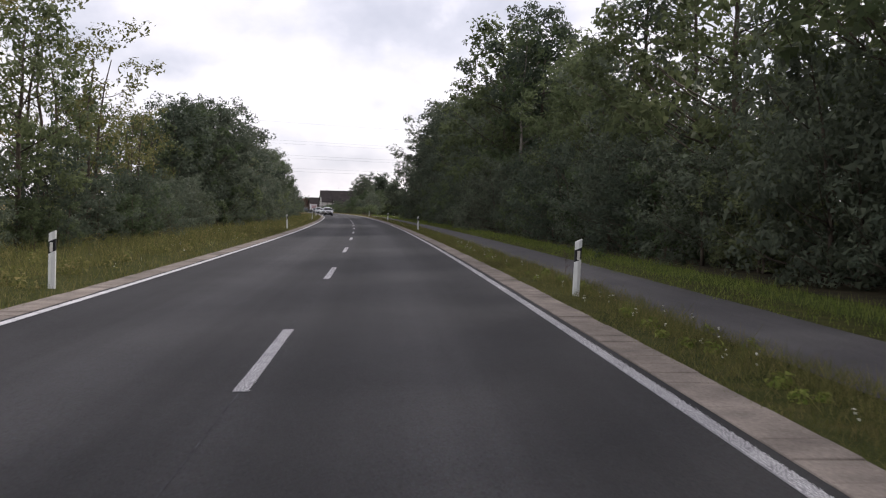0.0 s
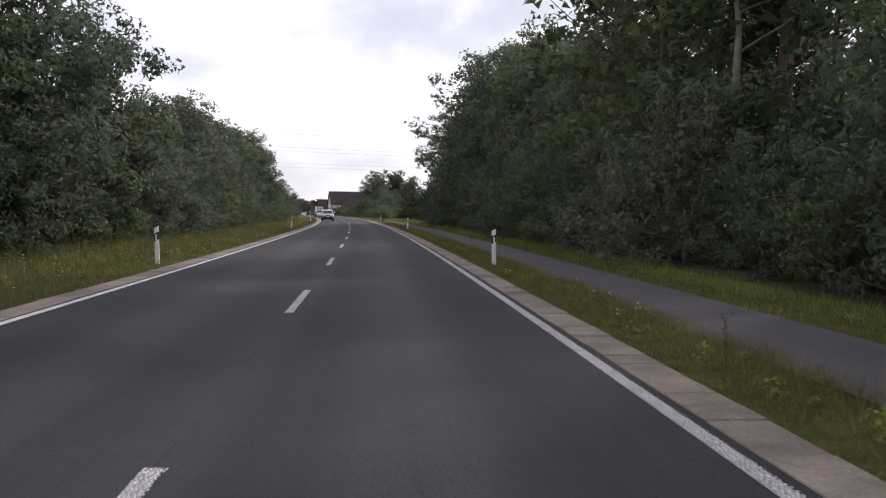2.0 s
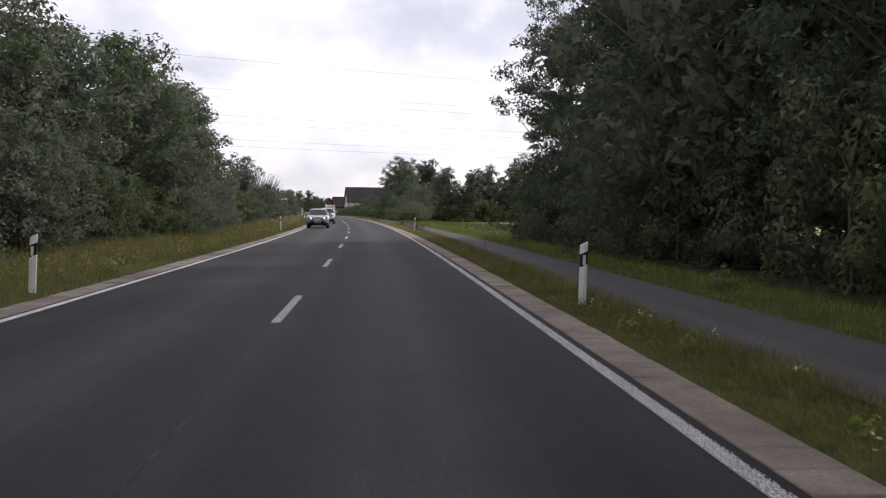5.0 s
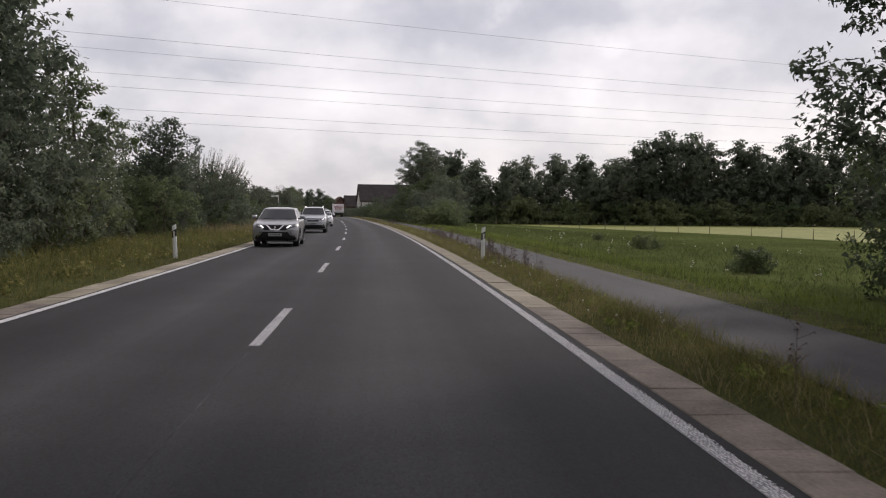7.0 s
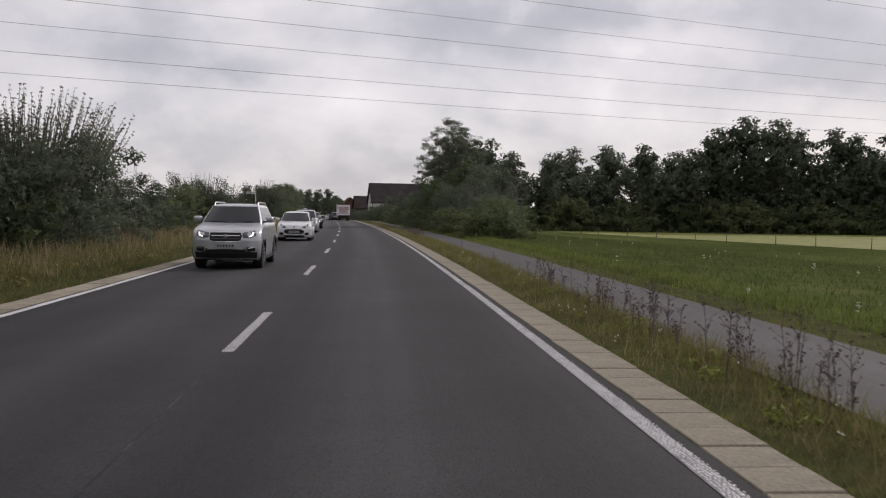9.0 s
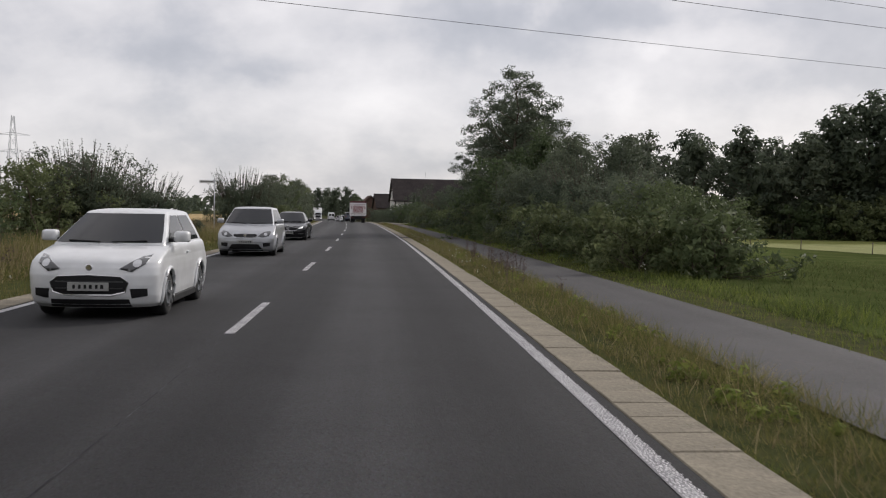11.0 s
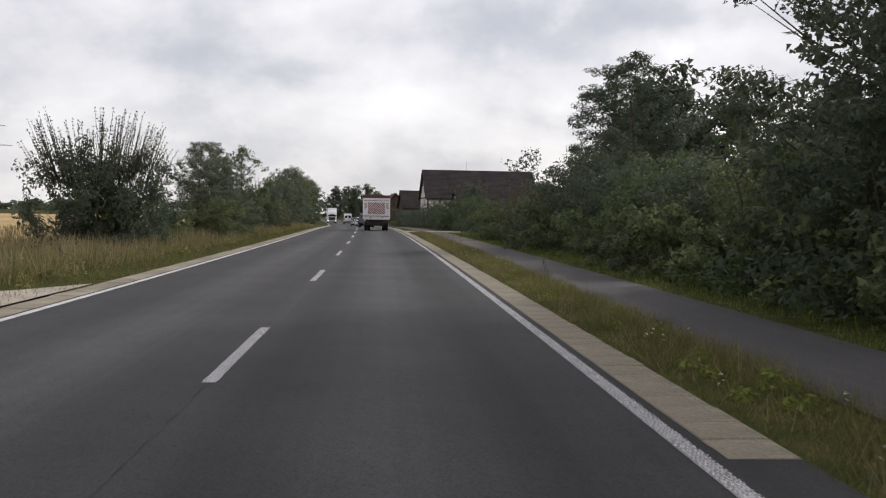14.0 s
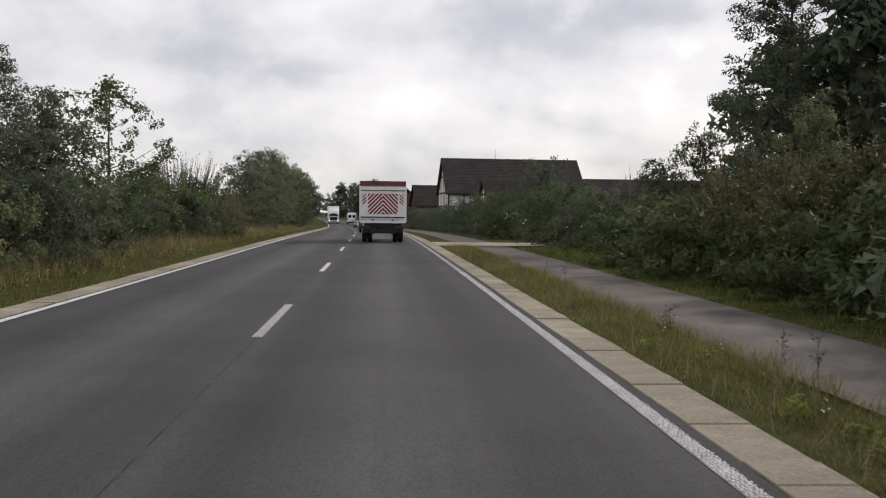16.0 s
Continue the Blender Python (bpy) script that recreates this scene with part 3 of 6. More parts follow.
def crown_tree(seed, height, radius, base, n_clump, n_leaf, size, clump_r, trunk=0.16, lean=0.5, top=0.8, stems=1, twigs=0, foot=0.16, deep=0.14, flat=0.75):
    """Trunk, limbs and leaf mass of a broadleaf plant: limbs end in sprays of leaf clusters, with lobes and gaps in the outline."""
    r = rng(seed)
    pieces, cs, cr = [], [], []
    ph = r.uniform(0, 6.28, 4)
    for q in range(stems):
        off = np.zeros(2) if stems == 1 else r.normal(size=2) * radius * 0.3
        h = height * (0.93 if q == 0 else r.uniform(0.6, 0.85))
        sway = r.normal(size=2) * lean
        pts, rad = [], []
        for i in range(8):
            k = i / 7
            pts.append(np.array([off[0] + sway[0] * k * k + 0.10 * r.normal() * k, off[1] + sway[1] * k * k + 0.10 * r.normal() * k, -0.15 + h * k]))
            rad.append(trunk * (1.25 if i == 0 else 1.0) * (1 - 0.88 * k) + 0.010)
        pieces.append(tube_arrays(pts, rad, 6))
        pz = np.array([p[2] for p in pts])
        n = n_clump // stems
        for j in range(n):
            rel = (j + r.random()) / n
            an = r.uniform(0, 2 * math.pi)
            lobe = 1 + 0.26 * math.sin(2 * an + ph[0] + 3.5 * rel) + 0.20 * math.sin(3 * an + ph[1] - 6 * rel) + 0.12 * math.sin(11 * rel + ph[2])
            lobe = min(lobe, 1.28)
            rr = radius * max(0.0, math.sin(math.pi * min(0.97, foot + rel * top))) ** 0.65 * lobe * (0.30 + 0.70 * math.sqrt(r.random()))
            ze = base + rel * (height - base) * (1 + 0.05 * math.sin(2 * an + ph[3])) - r.random() * 0.25
            if twigs:
                ze *= 0.74
            za = max(0.5 * base, ze - rr * r.uniform(0.35, 0.9))
            axis = np.array([np.interp(za, pz, [p[0] for p in pts]), np.interp(za, pz, [p[1] for p in pts]), min(za, h)])
            out = np.array([math.cos(an), math.sin(an), 0.0])
            end = np.array([axis[0], axis[1], 0]) + out * rr + np.array([0, 0, ze])
            mid = axis * 0.5 + end * 0.5 + np.array([0, 0, -0.06 * rr])
            if j % 3 == 0 or rr > radius * 0.95:
                pieces.append(tube_arrays([axis, mid, end], [trunk * 0.30 * (1 - 0.6 * rel) + 0.01, trunk * 0.18 * (1 - 0.6 * rel) + 0.008, 0.006], 3))
            for _ in range(4):
                d = out * r.uniform(-0.4, 1.0) + r.normal(size=3) * np.array([0.75, 0.75, 0.5]) + np.array([0, 0, 0.25])
                d = d / max(1.0, float(np.linalg.norm(d)))
                cs.append(end + d * clump_r * r.uniform(0.2, 0.9))
                cr.append(clump_r * r.uniform(0.32, 0.72))
            if r.random() < 0.5:
                cs.append(mid + r.normal(size=3) * 0.25)
                cr.append(clump_r * 0.55)
    cs, cr = np.array(cs), np.array(cr)
    share = cr ** 2
    counts = np.maximum(3, (n_leaf * share / share.sum())).astype(int)
    leaf = leaves_at(r, cs, cr, counts, size, 0.3, flat)
    if twigs:
        sh = []
        for _ in range(twigs):
            an, rr = r.uniform(0, 2 * math.pi), radius * math.sqrt(r.random()) * 0.95
            z0 = height * (0.42 + 0.30 * math.sqrt(max(0, 1 - (rr / radius) ** 2)))
            ln = height * r.uniform(0.18, 0.42)
            tip = np.array([math.cos(an) * rr * 1.25 + r.normal() * 0.12, math.sin(an) * rr * 1.25 + r.normal() * 0.12, z0 + ln])
            foot_ = np.array([math.cos(an) * rr * 0.85, math.sin(an) * rr * 0.85, z0 - 0.5])
            pieces.append(tube_arrays([foot_, (foot_ + tip) / 2, tip], [0.018, 0.012, 0.004], 3))
            for k in np.linspace(0.3, 1.0, 13):
                sh.append(foot_ + (tip - foot_) * k)
        sh = np.array(sh)
        leaf = np.concatenate([leaf, leaves_at(r, sh, np.full(len(sh), 0.055), np.full(len(sh), 3), size * 0.55)])
    # large shaded leaves deep inside close the crown
    core = np.array(cs) * np.array([0.5, 0.5, 0.88])
    core = core[r.random(len(core)) < 0.75]
    inner = leaves_at(r, core, np.full(len(core), clump_r * 0.6), np.full(len(core), int(round(n_leaf * deep / len(core)))), size * 1.6)
    mids = leaf.reshape(-1, 3, 3).mean(1)
    near = np.concatenate([np.repeat(np.arange(len(cs)), counts), np.full(len(mids) - counts.sum(), -1)])
    axis = np.array([cs[:, 0].mean(), cs[:, 1].mean(), 0.0])
    tall = np.array([0, 0, base + (height - base) * 0.42])
    whole = mids - axis - tall
    whole /= np.linalg.norm(whole, axis=1)[:, None] + 1e-9
    own = np.where((near >= 0)[:, None], (mids - cs[near]) / cr[near][:, None], 0.0)
    bulge = own * 0.9 + whole * 0.55 + np.array([0, 0, 0.25])
    bulge /= np.linalg.norm(bulge, axis=1)[:, None] + 1e-9
    im = inner.reshape(-1, 3, 3).mean(1) - axis - tall
    im /= np.linalg.norm(im, axis=1)[:, None] + 1e-9
    leaf, bulge = np.concatenate([leaf, inner]), np.concatenate([bulge, im])
    leaf[:, 2] = np.maximum(leaf[:, 2], 0.02)
    return merge(pieces), leaf, bulge


PLANTS = {}


def plant(kind, name, label, category, mat, bark=None, **kw):
    (tv, tf), leaf, bulge = crown_tree(**kw)
    root = thing(name, label, category)
    tm = as_mesh("trunk", tv, tf, None, True)
    part("trunk", tm, bark or M_BARK, root, "pale grey bark" if bark else "grey-brown bark")
    part("crown", leaf_mesh("crown", leaf, bulge), mat, root)
    PLANTS[kind] = [root, False]


def put(kind, s, e, scale=1.0, rz=0.0, squash=1.0):
    """Stands a plant at s, e: the first one is the built one itself, the others are copies."""
    ob, used = PLANTS[kind]
    m = place(s, e, rz, scale) @ Matrix.Diagonal((1, 1, squash, 1))
    if not used:
        ob.matrix_basis = m
        PLANTS[kind][1] = True
        return ob
    keep = ob.scale.copy()
    ob.scale = (1, 1, 1)
    c = copy_thing(ob, m)
    ob.scale = keep
    return c


plant("ash1", "tree", "slender broadleaf tree with open light green crown", "tree", M_LEAF, seed=1, height=10, radius=2.9, base=2.4,
      n_clump=56, n_leaf=4200, size=0.18, clump_r=0.75, trunk=0.13, deep=0.025)
plant("ash2", "tree", "thin-stemmed roadside tree with airy yellowing crown", "tree", M_LEAF3, seed=2, height=10, radius=2.6, base=2.0,
      n_clump=54, n_leaf=2900, size=0.15, clump_r=0.7, trunk=0.10, stems=3, deep=0.0)
plant("oak1", "tree", "dense dark green broadleaf tree", "tree", M_LEAF2, seed=3, height=12, radius=4.3, base=1.4,
      n_clump=105, n_leaf=8600, size=0.225, clump_r=1.05, trunk=0.22)
plant("oak2", "tree", "broad deciduous tree with an uneven green crown", "tree", M_LEAF, seed=4, height=13, radius=4.1, base=2.0,
      n_clump=95, n_leaf=8000, size=0.22, clump_r=1.0, trunk=0.24)
plant("tall1", "tree", "tall forest tree with long pale trunk and high crown", "tree", M_LEAF2, seed=5, height=17, radius=4.0, base=6.0,
      n_clump=84, n_leaf=6400, size=0.22, clump_r=1.05, trunk=0.24)
plant("tall2", "tree", "tall forest tree with a dense layered crown", "tree", M_LEAF2, seed=6, height=17, radius=4.4, base=2.6,
      n_clump=120, n_leaf=9400, size=0.225, clump_r=1.1, trunk=0.26)
plant("shrub1", "shrub", "dense dark green roadside shrub reaching the ground", "shrub", M_LEAF2, seed=7, height=4.4, radius=2.5, base=0.25,
      n_clump=90, n_leaf=6800, size=0.118, clump_r=0.60, trunk=0.06, stems=3, foot=0.34, top=0.56)
plant("shrub2", "shrub", "leafy green bush with arching branches", "shrub", M_LEAF, seed=8, height=3.6, radius=2.2, base=0.15,
      n_clump=78, n_leaf=5800, size=0.118, clump_r=0.56, trunk=0.05, stems=4, foot=0.34, top=0.56)
plant("thorn", "shrub", "dark thorn bush with upright leafy shoots", "shrub", M_LEAF2, seed=9, height=4.4, radius=2.9, base=0.2,
      n_clump=130, n_leaf=15500, size=0.112, clump_r=0.62, trunk=0.06, stems=5, foot=0.36, top=0.5, twigs=130)
plant("low", "shrub", "low bramble and bush growth in mixed green", "shrub", M_LEAF, seed=10, height=1.8, radius=1.7, base=0.05,
      n_clump=44, n_leaf=2300, size=0.125, clump_r=0.40, trunk=0.03, stems=4, foot=0.36, top=0.5)
plant("maple", "tree", "tall roadside maple with a lobed dark crown", "tree", M_LEAF2, seed=14, height=12, radius=3.7, base=1.6,
      n_clump=115, n_leaf=23000, size=0.118, clump_r=0.88, trunk=0.2, deep=0.03, flat=0.5)
plant("far", "tree", "distant woodland tree with a rounded crown", "tree", M_LEAF2, seed=12, height=15, radius=5.2, base=1.0,
      n_clump=100, n_leaf=4000, size=0.50, clump_r=1.35, trunk=0.3, foot=0.26, top=0.68)


plant("edge", "tree", "large dark tree at the end of the forest", "tree", M_LEAF2, seed=15, height=15, radius=4.4, base=1.2,
      n_clump=130, n_leaf=25000, size=0.15, clump_r=1.0, trunk=0.26, deep=0.05, flat=0.55)
plant("lime", "tree", "tall dark tree standing clear behind the hedge", "tree", M_LEAF2, seed=17, height=15, radius=3.5, base=3.2,
      n_clump=88, n_leaf=20000, size=0.135, clump_r=0.92, trunk=0.30, lean=0.3, deep=0.03, flat=0.5)
plant("olive", "shrub", "olive-brown hedge shrub with turning leaves", "shrub", M_LEAF4, seed=18, height=4.2, radius=2.5, base=0.2,
      n_clump=95, n_leaf=8200, size=0.115, clump_r=0.6, trunk=0.06, stems=4, foot=0.34, top=0.56, twigs=30)
plant("pale", "tree", "forest tree with two tall pale trunks", "tree", M_LEAF2, seed=19, height=17, radius=4.2, base=8.6,
      n_clump=70, n_leaf=5200, size=0.25, clump_r=1.05, trunk=0.25, stems=2, bark=M_PALE)


NOMINAL = {"oak1": 12.4, "oak2": 13.4, "ash1": 10.3, "tall1": 17.5, "tall2": 17.5}


def belt(s):
    """Height of the tree belt on the far side of the road."""
    return float(np.interp(s, [56, 68, 74, 82, 98, 104, 116, 124, 138, 148, 156, 168], [8.6, 9.8, 9.8, 8.2, 8.7, 9.6, 10.0, 10.0, 10.4, 11.2, 11.2, 10.4]))


def forest(s):
    """Height of the forest beside the cycle path."""
    return float(np.interp(s, [46, 60, 78, 84, 96, 104, 115, 135, 143, 155], [12.5, 15.0, 15.0, 12.6, 13.4, 15.6, 18.2, 18.2, 15.0, 14.0]))


def woods():
    r = random.Random(5)
    U = r.uniform
    # dense forest beside the cycle path
    s = -14.0
    while s < 151:
        put("shrub1" if r.random() < 0.65 else "shrub2", s, U(11.0, 11.8), U(0.75, 1.15) * (0.72 if 50 < s < 62 else 1), U(0, 360), U(0.9, 1.3) * (0.9 if 50 < s < 62 else 1))
        s += U(2.6, 3.8)
    s = -6.0
    while s < 139:
        if s < 46:
            put("ash1" if s < 30 else r.choice(["tall1", "oak2"]), s, U(12.0, 14.5), U(1.25, 1.55) if s < 30 else U(0.8, 0.95), U(0, 360))
        elif not 55 < s < 70:
            k = r.choice(["tall2", "oak1", "oak2"])
            put(k, s, U(12.8, 14.6), forest(s) / NOMINAL[k] * U(0.86, 1.0), U(0, 360))
        s += U(4.6, 6.6)
    s = 66.0
    while s < 150:
        k = r.choice(["tall1", "tall2"])
        put(k, s, U(15.5, 20), forest(s) / NOMINAL[k] * U(0.9, 1.04), U(0, 360))
        s += U(6, 9)
    s = 104.0
    while s < 150:
        k = r.choice(["tall2", "oak2"])
        put(k, s, U(22, 28), forest(s) / NOMINAL[k] * U(0.9, 1.0), U(0, 360))
        s += U(9, 13)
    r2 = random.Random(11)
    s = -6.0
    while s < 146:
        put(r2.choice(["tall1", "oak2"]), s, r2.uniform(27, 33), r2.uniform(0.54, 0.66), r2.uniform(0, 360))
        s += r2.uniform(7, 10)
    for s, e, k in ((63, 14.0, 1.6), (71, 12.8, 1.75), (76, 13.8, 1.65)):
        put("ash1", s, e, k, U(0, 360))
    put("pale", 66, 13.4, 1.0, 20)
    for s, e, k in ((151.0, 13.35, 0.90), (143.5, 13.4, 0.95), (147, 18, 1.05), (146.5, 15.2, 1.0)):
        put("edge", s, e, k, U(0, 360))
    for s, e, k in ((146, 16.8, 1.0), (152.5, 19.5, 1.0), (144, 23, 1.1), (140, 17, 0.95)):
        put("tall2", s, e, k, U(0, 360))
    s = -4.0
    while s < 72:
        put("shrub1", s, U(13.5, 16), U(1.15, 1.5), U(0, 360))
        s += U(5.4, 7.0)
    # left side: airy trees first, then a thick belt
    for s, e, k, z in ((20, -12.5, "ash2", 0.95), (25, -11, "ash1", 0.85), (29.5, -12.5, "ash2", 1.0), (34, -11.5, "ash2", 0.95),
                       (68, -10.6, "oak1", 0.80), (76, -11.2, "oak1", 0.82), (64, -11.6, "oak2", 0.70), (39, -13, "ash1", 0.72), (44, -12, "ash2", 0.70), (50, -12.5, "ash2", 0.70), (55, -13, "ash1", 0.76)):
        put(k, s, e, z, U(0, 360))
    s = 58.0
    while s < 167:
        k = r.choice(["oak1", "oak2", "ash1", "oak1"])
        put(k, s, U(-13.8, -11.8), belt(s) / NOMINAL[k] * U(0.92, 1.04), U(0, 360))
        s += U(4.4, 6.4)
    s = 14.0
    while s < 176:
        put(r.choice(["shrub1", "shrub2", "shrub1"]), s, U(-11.2, -10.2), U(0.65, 1.0) * (0.75 if s < 56 else 1), U(0, 360), U(0.9, 1.25))
        s += U(2.8, 4.2)
    s = 62.0
    while s < 170:
        k = r.choice(["oak2", "ash1"])
        put(k, s, U(-20, -16), belt(s) / NOMINAL[k] * U(0.9, 1.06), U(0, 360))
        s += U(7, 10)
    for s, e, k, z in ((170.5, -12.8, "oak1", 0.86), (181.5, -12.9, "oak2", 0.61), (194, -11.5, "shrub1", 1.1), (188.0, -10.2, "oak1", 0.53), (199, -11.5, "shrub1", 1.1), (192, -13.5, "shrub2", 1.2), (203, -10.5, "thorn", 1.12),
                       (208, -12.6, "low", 1.0), (214.5, -11.6, "thorn", 0.80), (221.5, -10.5, "shrub1", 0.76), (184, -10, "shrub2", 0.9),
                       (190, -10.5, "shrub1", 0.9), (200, -10, "low", 1.0), (228, -11, "low", 1.2), (236, -11.5, "shrub2", 0.6),
                       (243, -12, "shrub2", 0.95), (247, -11.0, "thorn", 0.92), (252.6, -9.8, "thorn", 0.74), (250, -12, "shrub1", 0.9),
                       # beyond the farm track
                       (295.5, -9.6, "low", 0.9), (300, -9.2, "low", 0.85), (304.5, -9.4, "low", 0.8), (310.0, -8.8, "maple", 0.44), (313.5, -8.4, "maple", 0.46), (309, -7.6, "shrub2", 0.62), (315, -7.6, "shrub1", 0.6), (322.3, -8.0, "ash1", 0.60), (320, -8.4, "shrub2", 0.7), (326, -8.6, "shrub1", 0.60), (317.5, -9.4, "shrub1", 0.9),
                       (330.5, -8.8, "shrub2", 0.9), (338.5, -8.0, "olive", 0.74), (341, -7.6, "olive", 0.58), (344.5, -8.6, "shrub2", 0.8),
                       (349.5, -8.6, "olive", 0.75), (357, -9.0, "olive", 0.7), (366, -9, "shrub1", 1.2), (372, -8.8, "oak1", 0.56),
                       (380, -8.4, "oak1", 0.62), (389, -8.2, "oak2", 0.58), (398, -7.8, "oak1", 0.60), (406, -7.2, "oak2", 0.56),
                       (414, -6.9, "oak1", 0.60), (421, -7.4, "oak2", 0.5), (425, -11, "oak1", 0.6), (440, -11, "oak2", 0.6)):
        put(k, s, e, z, U(0, 360))
    put("thorn", 295.6, -10.2, 0.92, 60, 1.28)
    put("thorn", 208, -11.9, 1.24, 30, 1.04)
    put("oak1", 317.8, -8.4, 0.41, 15)
    put("olive", 343, -7.4, 0.55, 80)
    put("thorn", 335.5, -8.2, 0.68, 200, 1.36)
    put("shrub1", 339, 10.2, 0.60, 140, 1.62)
    # right side beyond the meadow: hedge, big maple, shrubs
    s = 231.0
    while s < 262:
        put(r.choice(["shrub1", "shrub1", "shrub2"]), s, U(10.2, 11.4), U(0.62, 0.76) if s < 252 else U(0.85, 1.05), U(0, 360))
        s += U(2.4, 3.2)
    for s, e, k, z in ((228, 10.5, "low", 1.0), (250, 14, "oak1", 0.45), (246, 12.0, "thorn", 0.92), (257, 13, "oak1", 0.5),
                       (262, 12.5, "oak2", 0.5), (270.0, 11.8, "maple", 0.94), (276, 12.6, "maple", 0.88), (273, 13.5, "oak1", 0.8), (262, 10.6, "shrub2", 1.45), (266, 10.4, "shrub2", 0.9),
                       (271, 10.2, "shrub1", 0.85), (276, 10.2, "shrub2", 0.85), (281, 10.2, "shrub1", 0.72), (286, 10.2, "shrub2", 0.8),
                       (299.5, 13.6, "maple", 0.76), (303.8, 13.6, "maple", 0.50), (305, 22, "ash1", 0.84), (291, 10, "shrub1", 0.75), (296, 10.2, "shrub1", 0.95),
                       (301, 10.4, "olive", 0.72), (285, 11.2, "shrub2", 1.0), (306, 10.8, "olive", 0.85), (334.6, 21.6, "lime", 1.0), (341.8, 20.7, "oak2", 0.52), (318, 13, "oak1", 0.30),
                       (311, 10.8, "olive", 0.85), (316.5, 11.2, "olive", 0.68), (322, 10.4, "shrub2", 0.64), (326, 13.4, "olive", 0.74),
                       (327, 10.2, "shrub1", 0.60), (333, 10, "shrub2", 0.85), (339, 9.8, "shrub1", 0.45), (345, 9.6, "shrub2", 0.8),
                       (351, 9.4, "shrub1", 0.66), (357, 9.2, "shrub1", 0.6), (363, 9.0, "shrub1", 0.62), (369, 9, "shrub1", 0.55),
                       (375, 8.8, "shrub1", 0.52), (381, 8.8, "shrub1", 0.54), (388, 8.8, "shrub1", 0.52), (395, 8.8, "shrub1", 0.54),
                       (402, 8.8, "shrub1", 0.56), (409, 8.8, "shrub1", 0.58), (418, 9.2, "shrub1", 0.62), (428, 9.6, "shrub1", 0.66), (320, 16, "oak2", 0.42), (341, 17.4, "oak1", 0.40),
                       (470, 22, "oak2", 0.8), (455, 7.5, "oak1", 0.5), (470, 8, "oak2", 0.55), (490, 9, "oak1", 0.6), (520, 10, "oak1", 0.7)):
        put(k, s, e, z, U(0, 360))
    s = 230.0
    while s < 335:
        if not 317 < s < 335:
            put("low", s, U(9.0, 9.5), U(0.7, 1.1), U(0, 360))
        s += U(2.4, 3.6)
    # woodland behind the meadow
    e = 26.0
    while e < 170:
        put("far", 336 - e * 0.16 + U(-6, 6), e, U(0.76, 1.0) if e < 64 else U(1.0, 1.26), U(0, 360))
        put("far", 350 - e * 0.16 + U(-6, 6), e + U(2, 5), U(0.75, 1.05), U(0, 360))
        put("low", 329 - e * 0.16 + U(-3, 3), e, U(2.2, 3.0), U(0, 360))
        e += U(4.6, 6.5)
    # clumps of weeds in the meadow
    for s, e, k in ((157.5, 11.2, 0.36), (159.5, 11.8, 0.30), (174, 13.2, 0.34), (176, 14.5, 0.26), (188, 15, 0.26)):
        put("low", s, e, k, U(0, 360))
    # single trees in and beyond the stubble field, woods closing the road's end
    for s, e, k in ((470, -95, 0.5), (620, -90, 0.5), (560, -150, 0.5), (560, -14, 0.7), (590, -16, 0.8), (575, 12, 0.75), (610, 10, 0.8),
                    (650, -12, 0.9), (665, 6, 0.9), (700, -4, 0.95), (690, -20, 0.95), (705, 14, 0.9)):
        put("far", s, e, k, U(0, 360))


woods()


def far_woods():
    """Low dark woods along the horizon, one mass of leaf clumps."""
    r = rng(77)
    c = []
    for k in range(900):
        an = radians(r.uniform(-75, 80))
        d = r.uniform(900, 1080)
        c.append((-18 + math.sin(-an) * d, 120 + math.cos(an) * d, r.uniform(0, 1) ** 0.7 * (7 + 5 * math.sin(an * 9))))
    v = leaves_at(r, np.array(c), np.full(len(c), 9.0), np.full(len(c), 16), 6.0, 0.0, 0.5)
    me = loose_faces("far_woods", v, 3)
    me.materials.append(M_LEAF2)
    tagged(new("far_woods", me), "distant dark strip of woods on the horizon", "woods", "", "stuff")


far_woods()


# ---------------------------------------------------------------- roadside things
M_POST = plain("white_plastic", (0.72, 0.73, 0.70), 0.45)
M_BLACK = plain("black_plastic", (0.014, 0.014, 0.015), 0.6, 0.0, 0.0, 0.0, 0.25)
M_REFLECT = plain("reflector", (0.62, 0.60, 0.54), 0.2)
M_STEEL = noisy("galvanised_steel", [(0.3, (0.26, 0.27, 0.28)), (0.7, (0.42, 0.43, 0.44))], 4.0, 0.5, 0.7)
M_WIRE = plain("aluminium_cable", (0.06, 0.06, 0.065), 0.6, 0.2)
M_WOOD = noisy("grey_wood", [(0.3, (0.09, 0.075, 0.055)), (0.7, (0.19, 0.16, 0.12))], 3.0, 0.85, bump=0.5)
M_SIGN = plain("sign_face", (0.60, 0.61, 0.62), 0.4)


